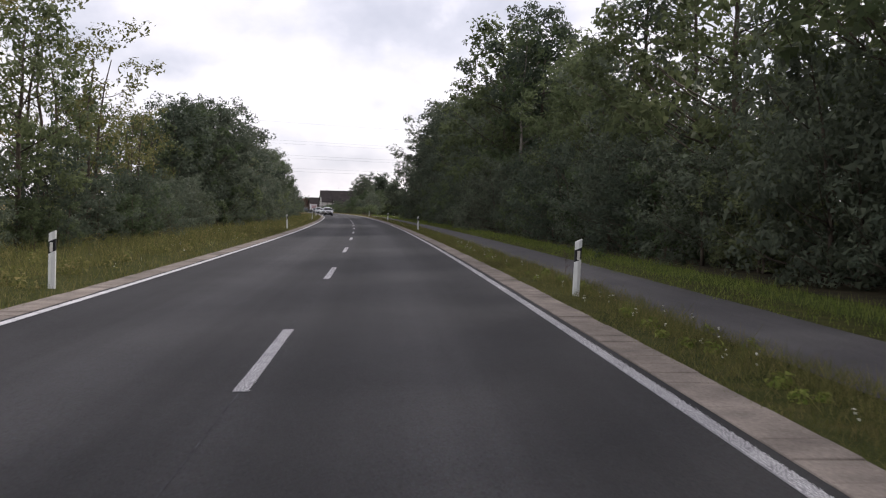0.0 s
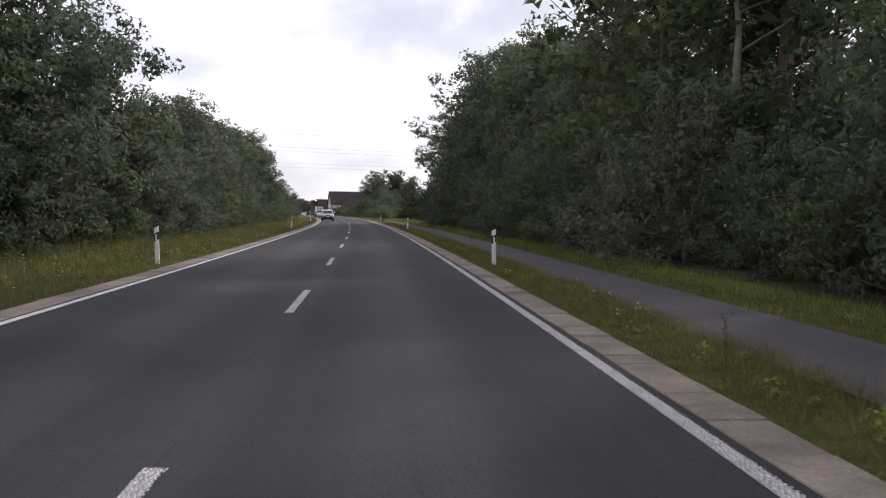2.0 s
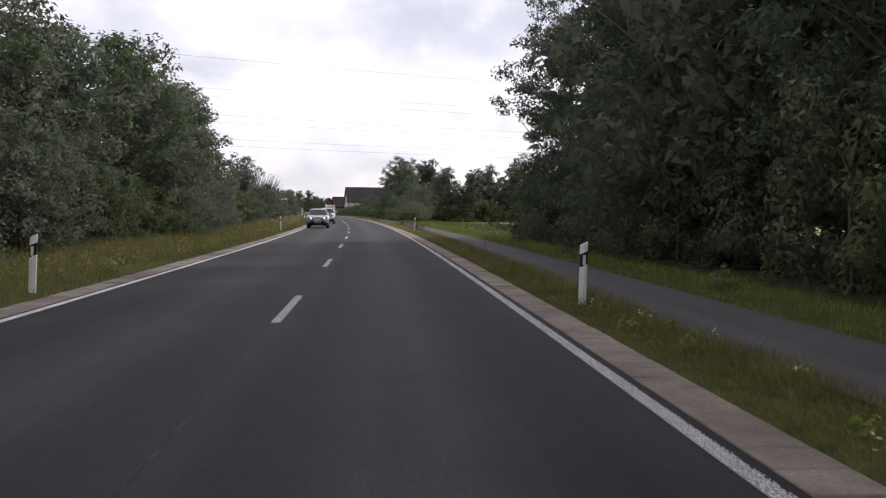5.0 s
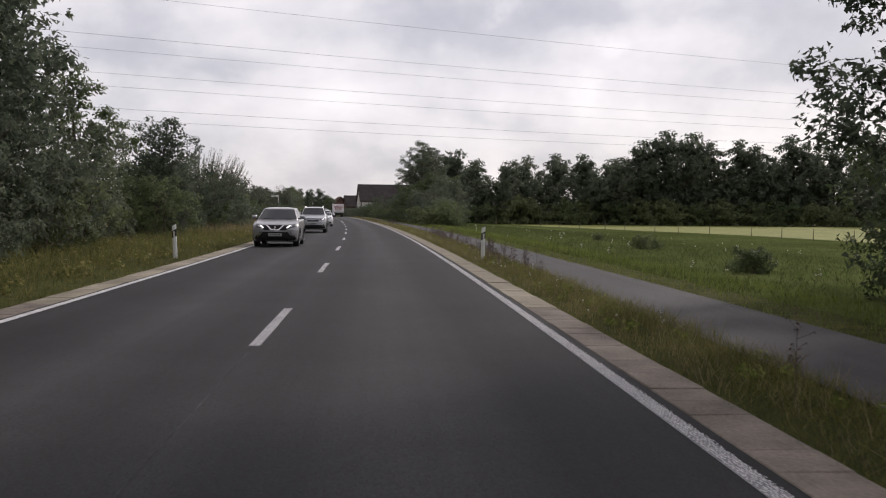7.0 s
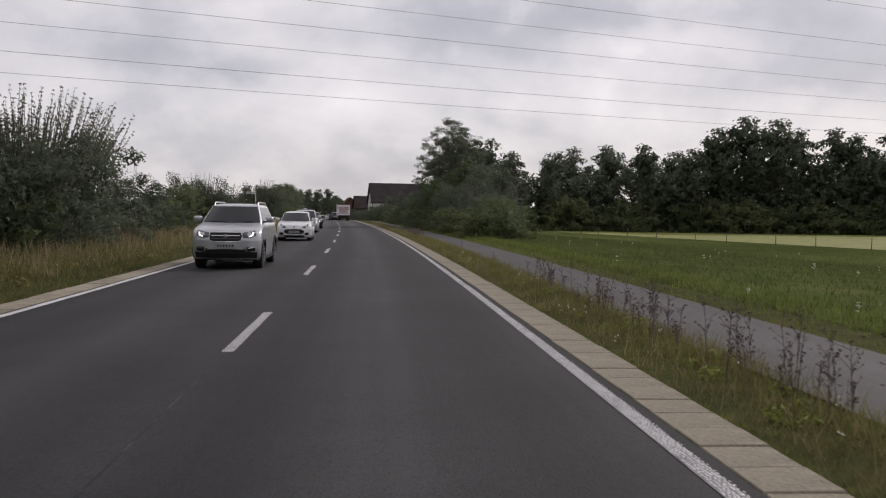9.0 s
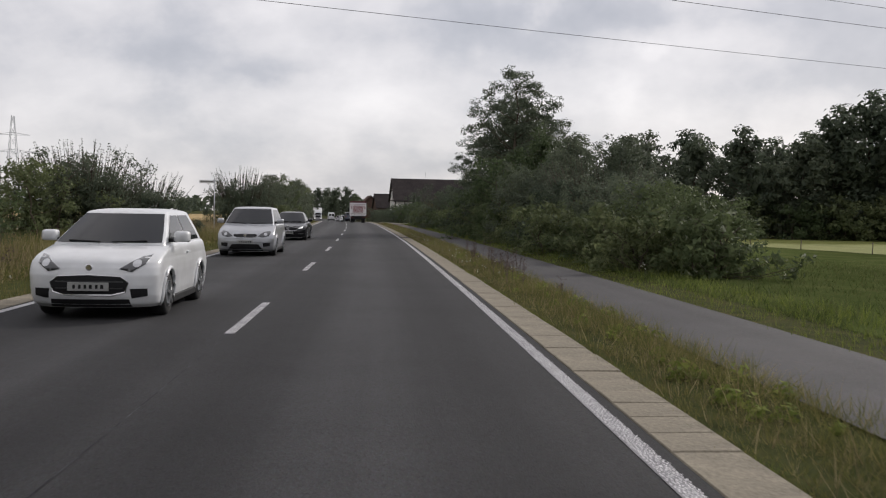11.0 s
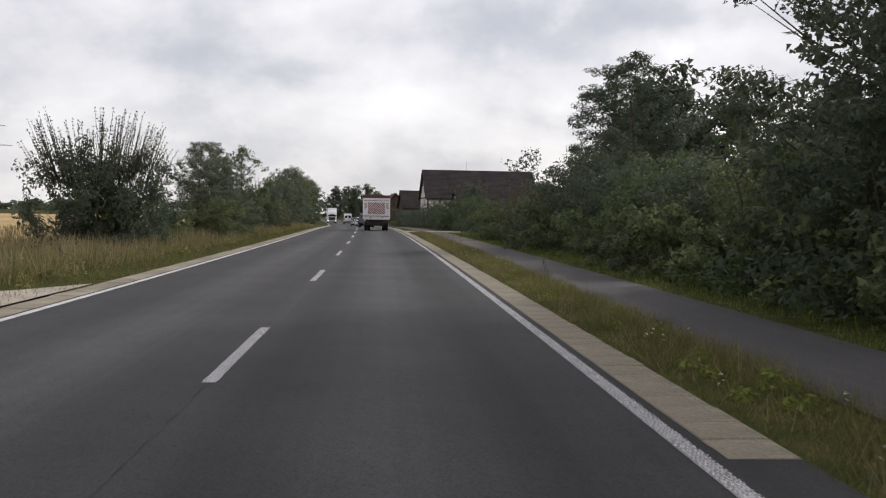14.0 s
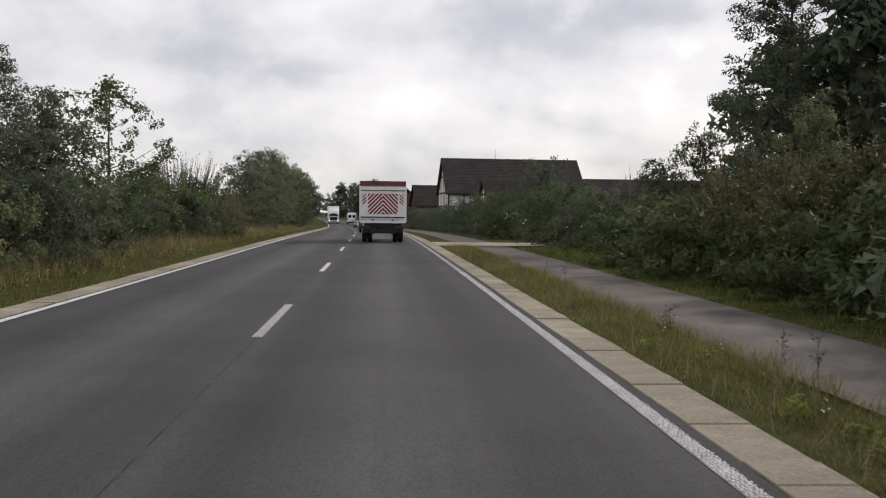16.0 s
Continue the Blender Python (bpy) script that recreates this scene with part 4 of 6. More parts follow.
def delineator():
    """A plastic guide post, its top slanted, with a black band and a reflector."""
    root = thing("guide_post", "white plastic guide post with black band and reflector", "guide post", "guide posts")
    prof = [(-0.06, -0.03), (0.0, -0.055), (0.06, -0.03), (0.06, 0.03), (0.0, 0.05), (-0.06, 0.03)]

    def prism(z0, z1, slope, grow=0.0):
        bm = bmesh.new()
        lo = [bm.verts.new((x * (1 + grow), y * (1 + grow), z0[0] + (x + 0.06) * z0[1])) for x, y in prof]
        hi = [bm.verts.new((x * (1 + grow), y * (1 + grow), z1[0] + (x + 0.06) * z1[1])) for x, y in prof]
        bm.faces.new(lo[::-1])
        bm.faces.new(hi)
        for k in range(6):
            bm.faces.new((lo[k], lo[(k + 1) % 6], hi[(k + 1) % 6], hi[k]))
        return bm
    part("shaft", prism((-0.25, 0), (0.62, 0.5), 0), M_POST, root)
    part("band", prism((0.62, 0.5), (0.84, 0.5), 0, 0.01), M_BLACK, root, "black slanted band")
    part("head", prism((0.84, 0.5), (0.99, 0.5), 0), M_POST, root)
    part("reflector", boxes((-0.025, -0.066, 0.66, 0.025, -0.054, 0.83)), M_REFLECT, root, "pale oblong reflector")
    return root


def guide_posts():
    first = delineator()
    spots = [(9.3, 4.68), (61.12, 4.71), (111.0, 4.72), (162.9, 4.72), (9.9, -4.85), (61.4, -4.85), (113.0, -4.85), (163.4, -4.85),
             (262.2, -5.5), (268.6, -6.6)]
    for k, (s, e) in enumerate(spots):
        m = place(s, e, 0) @ Matrix.Rotation(radians((2, -1, 1, 1, 1, -2, 2, -2, 5, -6)[k]), 4, "Y")
        if k == 0:
            first.matrix_basis = m
        else:
            copy_thing(first, m)


guide_posts()


def name_sign():
    root = thing("street_sign", "grey street name sign on a tall thin steel post", "street sign")
    part("post", as_mesh("post", *tube_arrays([(0, 0, -0.3), (0, 0, 3.62)], [0.038, 0.038], 10), None, True), M_STEEL, root)
    part("plate", boxes((-1.0, -0.02, 3.34, -0.03, 0.02, 3.54), bevel=0.008), M_SIGN, root, "pale sign plate edge to the road")
    bm = bmesh.new()
    for k in range(5):
        box(bm, -0.92 + k * 0.17, -0.026, 3.41, -0.80 + k * 0.17, -0.0225, 3.47)
    part("lettering", bm, M_BLACK, root, "dark unreadable lettering")
    part("clamp", boxes((-0.07, -0.05, 3.38, 0.05, 0.05, 3.42), (-0.07, -0.05, 3.47, 0.05, 0.05, 3.51)), M_STEEL, root)
    root.matrix_basis = place(269.2, -8.7, 0)


name_sign()


def farm_track():
    """The paved mouth of a farm track on the left, flaring out to the road."""
    es = np.array([L_SLAB - 0.02, -5.0, -6.2, -7.6, -9.5, -13, -20, -35, -60, -100])
    s0 = np.array([257.8, 259.6, 261.2, 262.4, 263.2, 263.8, 264.2, 264.6, 265, 265.5])
    s1 = np.array([274.5, 273.0, 271.6, 270.6, 270.0, 269.4, 269.0, 269.0, 269.4, 270])
    vs, fs = [], []
    for e, a, b in zip(es, s0, s1):
        for k in range(5):
            s = a + (b - a) * k / 4
            x, y = on(s, e)
            vs.append((float(x), float(y), float(max(gz(s, e), -0.06)) + 0.075))
    for i in range(len(es) - 1):
        for k in range(4):
            fs.append((i * 5 + k, i * 5 + k + 1, (i + 1) * 5 + k + 1, (i + 1) * 5 + k))
    structure("farm_track", as_mesh("farm_track", vs, fs, None, True), M_TRACK, "pale sandy concrete mouth of a farm track", "track")
    # driveway crossing on the right, worn to sand where cars turn in
    structure("driveway", sheet("driveway", np.arange(331, 336.5, 1.0), np.linspace(R_SLAB + 0.02, 9.4, 5), lambda s, e: gz(s, e) + 0.045),
              M_TRACK, "pale sandy driveway crossing the verge", "driveway")


farm_track()


def pylon(h, arms, name, label):
    """A lattice pylon: four leaning legs, cross bracing and arms."""
    root = thing(name, label, "pylon")
    pc = []
    w0, w1 = h * 0.085, h * 0.012
    for sx in (-1, 1):
        for sy in (-1, 1):
            pc.append(tube_arrays([(sx * w0, sy * w0, -0.5), (sx * w1, sy * w1, h)], [0.14, 0.06], 4))
    n = 9
    for k in range(n):
        za, zb = h * k / n, h * (k + 1) / n
        wa, wb = w0 + (w1 - w0) * k / n, w0 + (w1 - w0) * (k + 1) / n
        for sg in (-1, 1):
            pc.append(tube_arrays([(-wa, sg * wa, za), (wb, sg * wb, zb)], [0.05, 0.05], 3))
            pc.append(tube_arrays([(wa, sg * wa, za), (-wb, sg * wb, zb)], [0.05, 0.05], 3))
            pc.append(tube_arrays([(sg * wa, -wa, za), (sg * wb, wb, zb)], [0.05, 0.05], 3))
    part("mast", as_mesh("mast", *merge(pc)), M_STEEL, root)
    for z, ln in arms:
        part("arm", as_mesh("arm", *merge([
            tube_arrays([(-ln, 0, z), (0, 0, z + 0.9), (ln, 0, z)], [0.07, 0.1, 0.07], 4),
            tube_arrays([(-ln, 0, z), (0, 0, z - 0.1), (ln, 0, z)], [0.09, 0.09, 0.09], 4)])), M_STEEL, root)
    return root


def power_line():
    along = Vector((0.897, 0.442, 0))
    mid = Vector((-4, 249, 0))
    for side in (-1, 1):
        p = pylon(27, [(13.2, 5.5), (16.8, 6.5), (20.4, 4.5)], "pylon", "grey steel lattice pylon carrying power lines")
        q = mid + along * 175 * side
        p.matrix_basis = Matrix.Translation((q.x, q.y, -0.3)) @ Matrix.Rotation(math.atan2(along.y, along.x) + math.pi / 2, 4, "Z")
    for y0, z0 in ((254.5, 11.1), (246.5, 11.6), (253.5, 14.6), (243.5, 14.8), (251.0, 18.2), (242.5, 18.4), (248.0, 23.5)):
        pts = []
        for k in range(-14, 15):
            d = k * 12.5
            pts.append((-4 + along.x * d, y0 + along.y * d, z0 + 0.00009 * d * d))
        me = as_mesh("power_cable", *tube_arrays(pts, [0.013] * len(pts), 5))
        me.materials.append(M_WIRE)
        tagged(new("power_cable", me), "thin dark overhead power cable crossing the road", "cable", "power cables")
    # the far line over the fields
    for (x, y, h) in ((-193, 573, 38), (-255, 905, 38), (-270, 1260, 38)):
        p = pylon(h, [(h * 0.62, 8.5), (h * 0.80, 6.5)], "pylon", "distant grey lattice pylon beyond the stubble field")
        p.matrix_basis = Matrix.Translation((x, y, -0.3)) @ Matrix.Rotation(0.25, 4, "Z")


power_line()


def fence():
    r = random.Random(3)
    root = thing("pasture_fence", "row of thin weathered wooden pasture posts with wire", "fence")
    tops = []
    for k in range(15):
        s = 318 - k * 7.2 + r.uniform(-1.5, 1.5)
        e = float(np.interp(s, [186, 240, 318, 345], [50, 48.5, 33, 30])) - 0.6
        x, y = on(s, e)
        z = float(gz(s, e))
        h = r.uniform(0.95, 1.15)
        d = (r.uniform(-0.05, 0.05), r.uniform(-0.05, 0.05))
        part("post", as_mesh("post", *tube_arrays([(float(x), float(y), z - 0.2), (float(x) + d[0], float(y) + d[1], z + h)], [0.05, 0.04], 6), None, True), M_WOOD, root)
        tops.append((float(x) + d[0], float(y) + d[1], z + h - 0.1))
    part("wire", as_mesh("wire", *tube_arrays(tops, [0.006] * len(tops), 3)), M_WIRE, root, "thin fence wire")


fence()

# ---------------------------------------------------------------- vehicles
M_GLASS = plain("car_glass", (0.006, 0.007, 0.009), 0.05, 0.0, 0.0, 0, 0.30)
M_TYRE = plain("tyre", (0.014, 0.014, 0.014), 0.85)
M_RIM = plain("alloy", (0.45, 0.46, 0.47), 0.3, 0.9)
M_CHROME = plain("chrome", (0.70, 0.70, 0.71), 0.15, 1.0)
M_LAMP = plain("headlamp", (0.58, 0.59, 0.61), 0.12, 0.35, 0.8)
M_LENS = plain("headlamp_lens", (0.07, 0.072, 0.075), 0.08, 0.0, 0.9)
M_FRAMEBAR = plain("grille_bar_grey", (0.05, 0.05, 0.052), 0.4)
M_DRL = plain("running_light", (0.8, 0.8, 0.8), 0.3, 0, 0, 1.2)
M_RED = plain("tail_lamp", (0.07, 0.007, 0.008), 0.3, 0, 0.4)
M_PLATE = plain("number_plate", (0.36, 0.36, 0.345), 0.5)
PAINT = {
    "silver": plain("silver_paint", (0.44, 0.45, 0.475), 0.38, 0.55, 0.8),
    "grey": plain("grey_paint", (0.33, 0.325, 0.335), 0.38, 0.55, 0.8),
    "white": plain("white_paint", (0.70, 0.71, 0.72), 0.35, 0.0, 0.7),
    "black": plain("black_paint", (0.008, 0.008, 0.010), 0.22, 0.0, 0.4, 0.0, 0.4),
    "blue": plain("dark_blue_paint", (0.018, 0.024, 0.045), 0.3, 0.2, 0.8),
}


def loft(sections, sides=22, px=0.30, pz=0.42, cap=True):
    """A rounded shell through sections (y, z low, z high, half width, top half width)."""
    bm = bmesh.new()
    rings = []
    for y, z0, z1, hw, tw in sections:
        ring = []
        for k in range(sides):
            a = 2 * math.pi * (k + 0.5) / sides
            c, s = math.cos(a), math.sin(a)
            u = math.copysign(abs(c) ** px, c)
            v = math.copysign(abs(s) ** pz, s)
            t = (v + 1) / 2
            ring.append(bm.verts.new((u * (hw + (tw - hw) * t), y, z0 + (z1 - z0) * t)))
        rings.append(ring)
    for a, b in zip(rings, rings[1:]):
        for k in range(sides):
            bm.faces.new((a[k], a[(k + 1) % sides], b[(k + 1) % sides], b[k]))
    if cap:
        bm.faces.new(rings[0])
        bm.faces.new(rings[-1][::-1])
    bmesh.ops.recalc_face_normals(bm, faces=bm.faces)
    return bm


def panel(corners, n=4, bulge=0.0, thick=0.012):
    """A slightly curved pane through four corners (bottom left, bottom right, top right, top left)."""
    bm = bmesh.new()
    a, b, c, d = [Vector(v) for v in corners]
    nor = (b - a).cross(d - a).normalized()
    grid = []
    for i in range(n + 1):
        row = []
        for j in range(n + 1):
            u, v = j / n, i / n
            p = (a * (1 - u) + b * u) * (1 - v) + (d * (1 - u) + c * u) * v
            p = p + nor * bulge * (4 * u * (1 - u))
            row.append(bm.verts.new(p))
        grid.append(row)
    for i in range(n):
        for j in range(n):
            bm.faces.new((grid[i][j], grid[i][j + 1], grid[i + 1][j + 1], grid[i + 1][j]))
    r = bmesh.ops.extrude_face_region(bm, geom=list(bm.faces))
    bmesh.ops.translate(bm, vec=nor * thick, verts=[v for v in r["geom"] if isinstance(v, bmesh.types.BMVert)])
    bmesh.ops.recalc_face_normals(bm, faces=bm.faces)
    return bm


def lathe(profile, sides=24, axis_x=0.0):
    """Turns (radius, x) pairs round the x axis."""
    bm = bmesh.new()
    rings = []
    for r, x in profile:
        rings.append([bm.verts.new((x + axis_x, r * math.cos(2 * math.pi * k / sides), r * math.sin(2 * math.pi * k / sides))) for k in range(sides)])
    for a, b in zip(rings, rings[1:]):
        for k in range(sides):
            bm.faces.new((a[k], b[k], b[(k + 1) % sides], a[(k + 1) % sides]))
    bm.faces.new(rings[0])
    bm.faces.new(rings[-1][::-1])
    bmesh.ops.recalc_face_normals(bm, faces=bm.faces)
    return bm


def wheel(parent, x, y, r, w, side):
    t = part("wheel", lathe([(r * 0.62, -w / 2), (r * 0.93, -w / 2), (r, -w * 0.36), (r, w * 0.36), (r * 0.93, w / 2), (r * 0.62, w / 2)]), M_TYRE, parent, "black tyre on an alloy rim", True)
    t.location = (x, y, r)
    bm = lathe([(r * 0.63, -0.012), (r * 0.60, 0.012), (r * 0.16, 0.0), (r * 0.14, 0.02)])
    for k in range(5):
        a = 2 * math.pi * k / 5
        res = bmesh.ops.create_cube(bm, size=1.0)
        bmesh.ops.scale(bm, vec=(0.03, r * 0.13, r * 0.52), verts=res["verts"])
        bmesh.ops.translate(bm, vec=(0.02, 0, r * 0.33), verts=res["verts"])
        bmesh.ops.rotate(bm, cent=(0, 0, 0), matrix=Matrix.Rotation(a, 3, "X"), verts=res["verts"])
    rim = part("rim", bm, M_RIM, t)
    rim.location = (side * w * 0.5, 0, 0)
    rim.rotation_euler = (0, 0, 0 if side > 0 else math.pi)
    return t


def clip_poly(poly, x0, x1, z0, z1):
    """Cuts a polygon in x, z to a rectangle."""
    def cut(pts, inside, cross):
        out = []
        for i in range(len(pts)):
            a, b = pts[i - 1], pts[i]
            if inside(b):
                if not inside(a):
                    out.append(cross(a, b))
                out.append(b)
            elif inside(a):
                out.append(cross(a, b))
        return out

    def atx(v):
        return lambda a, b: (v, a[1] + (b[1] - a[1]) * (v - a[0]) / (b[0] - a[0]))

    def atz(v):
        return lambda a, b: (a[0] + (b[0] - a[0]) * (v - a[1]) / (b[1] - a[1]), v)
    for ins, cr in ((lambda p: p[0] >= x0, atx(x0)), (lambda p: p[0] <= x1, atx(x1)), (lambda p: p[1] >= z0, atz(z0)), (lambda p: p[1] <= z1, atz(z1))):
        if poly:
            poly = cut(poly, ins, cr)
    return poly


# front and cabin of each kind of car: heights and setbacks in metres
SHAPES = {
    "v": dict(clear=0.21, cowl=1.06, edge=0.90, back=1.12, roof=0.92, tail=0.30, roof_b=0.62, wb=0.90, wt=0.68, wheel=0.345, low=0.40,
              grille=[(0.42, 0.66), (0.55, 0.74), (0.52, 0.86), (0.0, 0.87)], lamp=[(0.46, 0.745), (0.62, 0.735), (0.86, 0.80), (0.86, 0.93), (0.70, 0.91), (0.53, 0.87)],
              lit=[(0.475, 0.755), (0.555, 0.745), (0.66, 0.855), (0.60, 0.86)], lower=[(0.0, 0.60), (0.48, 0.60), (0.62, 0.43), (0.74, 0.40), (0.74, 0.21), (0.0, 0.21)],
              strip=[(0.60, 0.60), (0.635, 0.60), (0.80, 0.42), (0.76, 0.40)], plate=0.485),
    "six": dict(clear=0.22, cowl=1.15, edge=0.98, back=1.10, roof=0.80, tail=0.14, roof_b=0.40, wb=0.90, wt=0.70, wheel=0.355, low=0.44,
                grille=[(0.28, 0.70), (0.38, 0.745), (0.41, 0.83), (0.37, 0.925), (0.0, 0.93)], lamp=[(0.47, 0.81), (0.70, 0.79), (0.86, 0.85), (0.86, 1.0), (0.66, 0.955), (0.48, 0.925)],
                lit=[(0.66, 0.81), (0.78, 0.85), (0.79, 0.945), (0.75, 0.935), (0.74, 0.88), (0.66, 0.84)],
                lower=[(0.0, 0.52), (0.50, 0.50), (0.60, 0.30), (0.0, 0.30)], strip=[(0.50, 0.515), (0.84, 0.55), (0.84, 0.575), (0.50, 0.535)], plate=0.60),
    "oval": dict(clear=0.17, cowl=1.02, edge=0.78, back=0.98, roof=1.02, tail=0.16, roof_b=0.42, wb=0.89, wt=0.69, wheel=0.315, low=0.20,
                 grille=[(0.24, 0.595), (0.34, 0.625), (0.37, 0.675), (0.36, 0.71), (0.0, 0.725)], lamp=[(0.43, 0.645), (0.60, 0.61), (0.80, 0.655), (0.87, 0.76), (0.82, 0.825), (0.62, 0.79)],
                 lit=None, lower=[(0.0, 0.40), (0.42, 0.39), (0.56, 0.20), (0.56, 0.17), (0.0, 0.17)], strip=None, plate=0.465),
    "low": dict(clear=0.16, cowl=0.98, edge=0.80, back=0.92, roof=0.95, tail=0.16, roof_b=0.44, wb=0.89, wt=0.68, wheel=0.30, low=0.20,
                grille=[(0.30, 0.34), (0.46, 0.38), (0.50, 0.50), (0.40, 0.58), (0.0, 0.60)], lamp=[(0.44, 0.68), (0.62, 0.64), (0.80, 0.74), (0.84, 0.86), (0.72, 0.84)],
                lit=None, lower=[(0.0, 0.28), (0.50, 0.28), (0.52, 0.17), (0.0, 0.17)], strip=None, plate=0.45),
    "twin": dict(clear=0.15, cowl=0.90, edge=0.72, back=1.42, roof=1.00, tail=0.62, roof_b=1.30, wb=0.88, wt=0.63, wheel=0.345, low=0.17,
                 grille=[(0.03, 0.49), (0.38, 0.485), (0.47, 0.56), (0.45, 0.655), (0.06, 0.67)], lamp=[(0.48, 0.595), (0.66, 0.565), (0.88, 0.62), (0.89, 0.71), (0.74, 0.715), (0.50, 0.68)],
                 lit=[(0.56, 0.60), (0.78, 0.625), (0.80, 0.695), (0.75, 0.69), (0.74, 0.65), (0.56, 0.622)],
                 lower=[(0.0, 0.30), (0.46, 0.30), (0.60, 0.20), (0.60, 0.16), (0.0, 0.16)], strip=[(0.52, 0.315), (0.86, 0.345), (0.86, 0.365), (0.52, 0.33)], plate=0.385),
}
FLANK = (0.0, 0.12, 0.25, 0.38, 0.5, 0.61, 0.70, 0.78, 0.85, 0.905, 0.95, 0.98, 0.995, 1.0)


class Hull:
    """A car's outer skin as stacked outlines: rows of (z, front y, rear y, half width), joined by rounded corners."""

    def __init__(self, rows, bow, corner, power):
        self.rows, self.bow, self.corner, self.power = np.array(rows, float), bow, corner, power

    def level(self, z):
        r = self.rows
        return tuple(float(np.interp(z, r[:, 0], r[:, k])) for k in (1, 2, 3))

    def set_back(self, q):
        q = min(abs(q), 1.0)
        return self.bow * q * q + self.corner * (1 - (1 - q ** self.power) ** (1 / self.power))

    def front(self, x, z, end=1):
        yf, yr, w = self.level(z)
        b = self.set_back(x / w)
        return yf - b if end > 0 else yr + b * 0.6

    def skin(self, zs, holes=()):
        """The whole skin; holes are circles (y, z, radius) left open on the flanks."""
        bm = bmesh.new()
        rings = []
        for z in zs:
            yf, yr, w = self.level(z)
            b = self.bow + self.corner
            half = [(q * w, yf - self.set_back(q)) for q in FLANK]
            ya, yb = yf - b, yr + b * 0.6
            half += [(w, ya + (yb - ya) * k / 44) for k in range(1, 44)]
            half += [(q * w, yr + self.set_back(q) * 0.6) for q in reversed(FLANK)]
            ring = half + [(-x, y) for x, y in reversed(half[1:-1])]
            rings.append([bm.verts.new((x, y, z)) for x, y in ring])
        n = len(rings[0])
        for a, c in zip(rings, rings[1:]):
            for k in range(n):
                f = (a[k], a[(k + 1) % n], c[(k + 1) % n], c[k])
                m = sum((v.co for v in f), Vector()) / 4
                if any(math.hypot(m.y - y, m.z - z) < rad for y, z, rad in holes) and abs(m.x) > 0.6:
                    continue
                bm.faces.new(f)
        bm.faces.new(rings[-1])
        bmesh.ops.recalc_face_normals(bm, faces=bm.faces)
        return bm

    def decal(self, poly, off=0.012, end=1, cell=0.05):
        """A thin piece of the given outline in x, z lying on the front (end 1) or rear (-1) of the skin."""
        bm = bmesh.new()
        xs, zs = [p[0] for p in poly], [p[1] for p in poly]
        x = math.floor(min(xs) / cell) * cell
        while x < max(xs):
            z = math.floor(min(zs) / cell) * cell
            while z < max(zs):
                q = clip_poly(list(poly), x, x + cell, z, z + cell)
                if len(q) >= 3:
                    try:
                        bm.faces.new([bm.verts.new((u, self.front(u, v, end) + off * end, v)) for u, v in q])
                    except ValueError:
                        pass
                z += cell
            x += cell
        bmesh.ops.remove_doubles(bm, verts=bm.verts, dist=0.0005)
        rim = [e for e in bm.edges if e.is_boundary]
        r = bmesh.ops.extrude_edge_only(bm, edges=rim)
        bmesh.ops.translate(bm, vec=(0, -2.2 * off * end, 0), verts=[v for v in r["geom"] if isinstance(v, bmesh.types.BMVert)])
        bmesh.ops.recalc_face_normals(bm, faces=bm.faces)
        return bm

    def pane(self, q0, q1, z0, z1, off=0.008, end=1, n=10):
        """Glass over the front or rear between two shares of the width and two heights."""
        bm = bmesh.new()
        grid = []
        for i in range(n + 1):
            z = z0 + (z1 - z0) * i / n
            w = self.level(z)[2]
            grid.append([bm.verts.new(((q0 + (q1 - q0) * j / n) * w, self.front((q0 + (q1 - q0) * j / n) * w, z, end) + off * end, z + off * 0.7)) for j in range(n + 1)])
        for a, b in zip(grid, grid[1:]):
            for j in range(n):
                bm.faces.new((a[j], a[j + 1], b[j + 1], b[j]) if end < 0 else (a[j + 1], a[j], b[j], b[j + 1]))
        return bm

    def side_pane(self, sg, ends, z0, z1, off=0.008, n=6):
        """Glass on a flank; ends(z) gives its front and rear y."""
        bm = bmesh.new()
        grid = []
        for i in range(n + 1):
            z = z0 + (z1 - z0) * i / n
            w = self.level(z)[2]
            ya, yb = ends(z)
            grid.append([bm.verts.new((sg * (w + off), ya + (yb - ya) * j / n, z)) for j in range(n + 1)])
        for a, b in zip(grid, grid[1:]):
            for j in range(n):
                bm.faces.new((a[j], a[j + 1], b[j + 1], b[j]) if sg > 0 else (a[j + 1], a[j], b[j], b[j + 1]))
        return bm


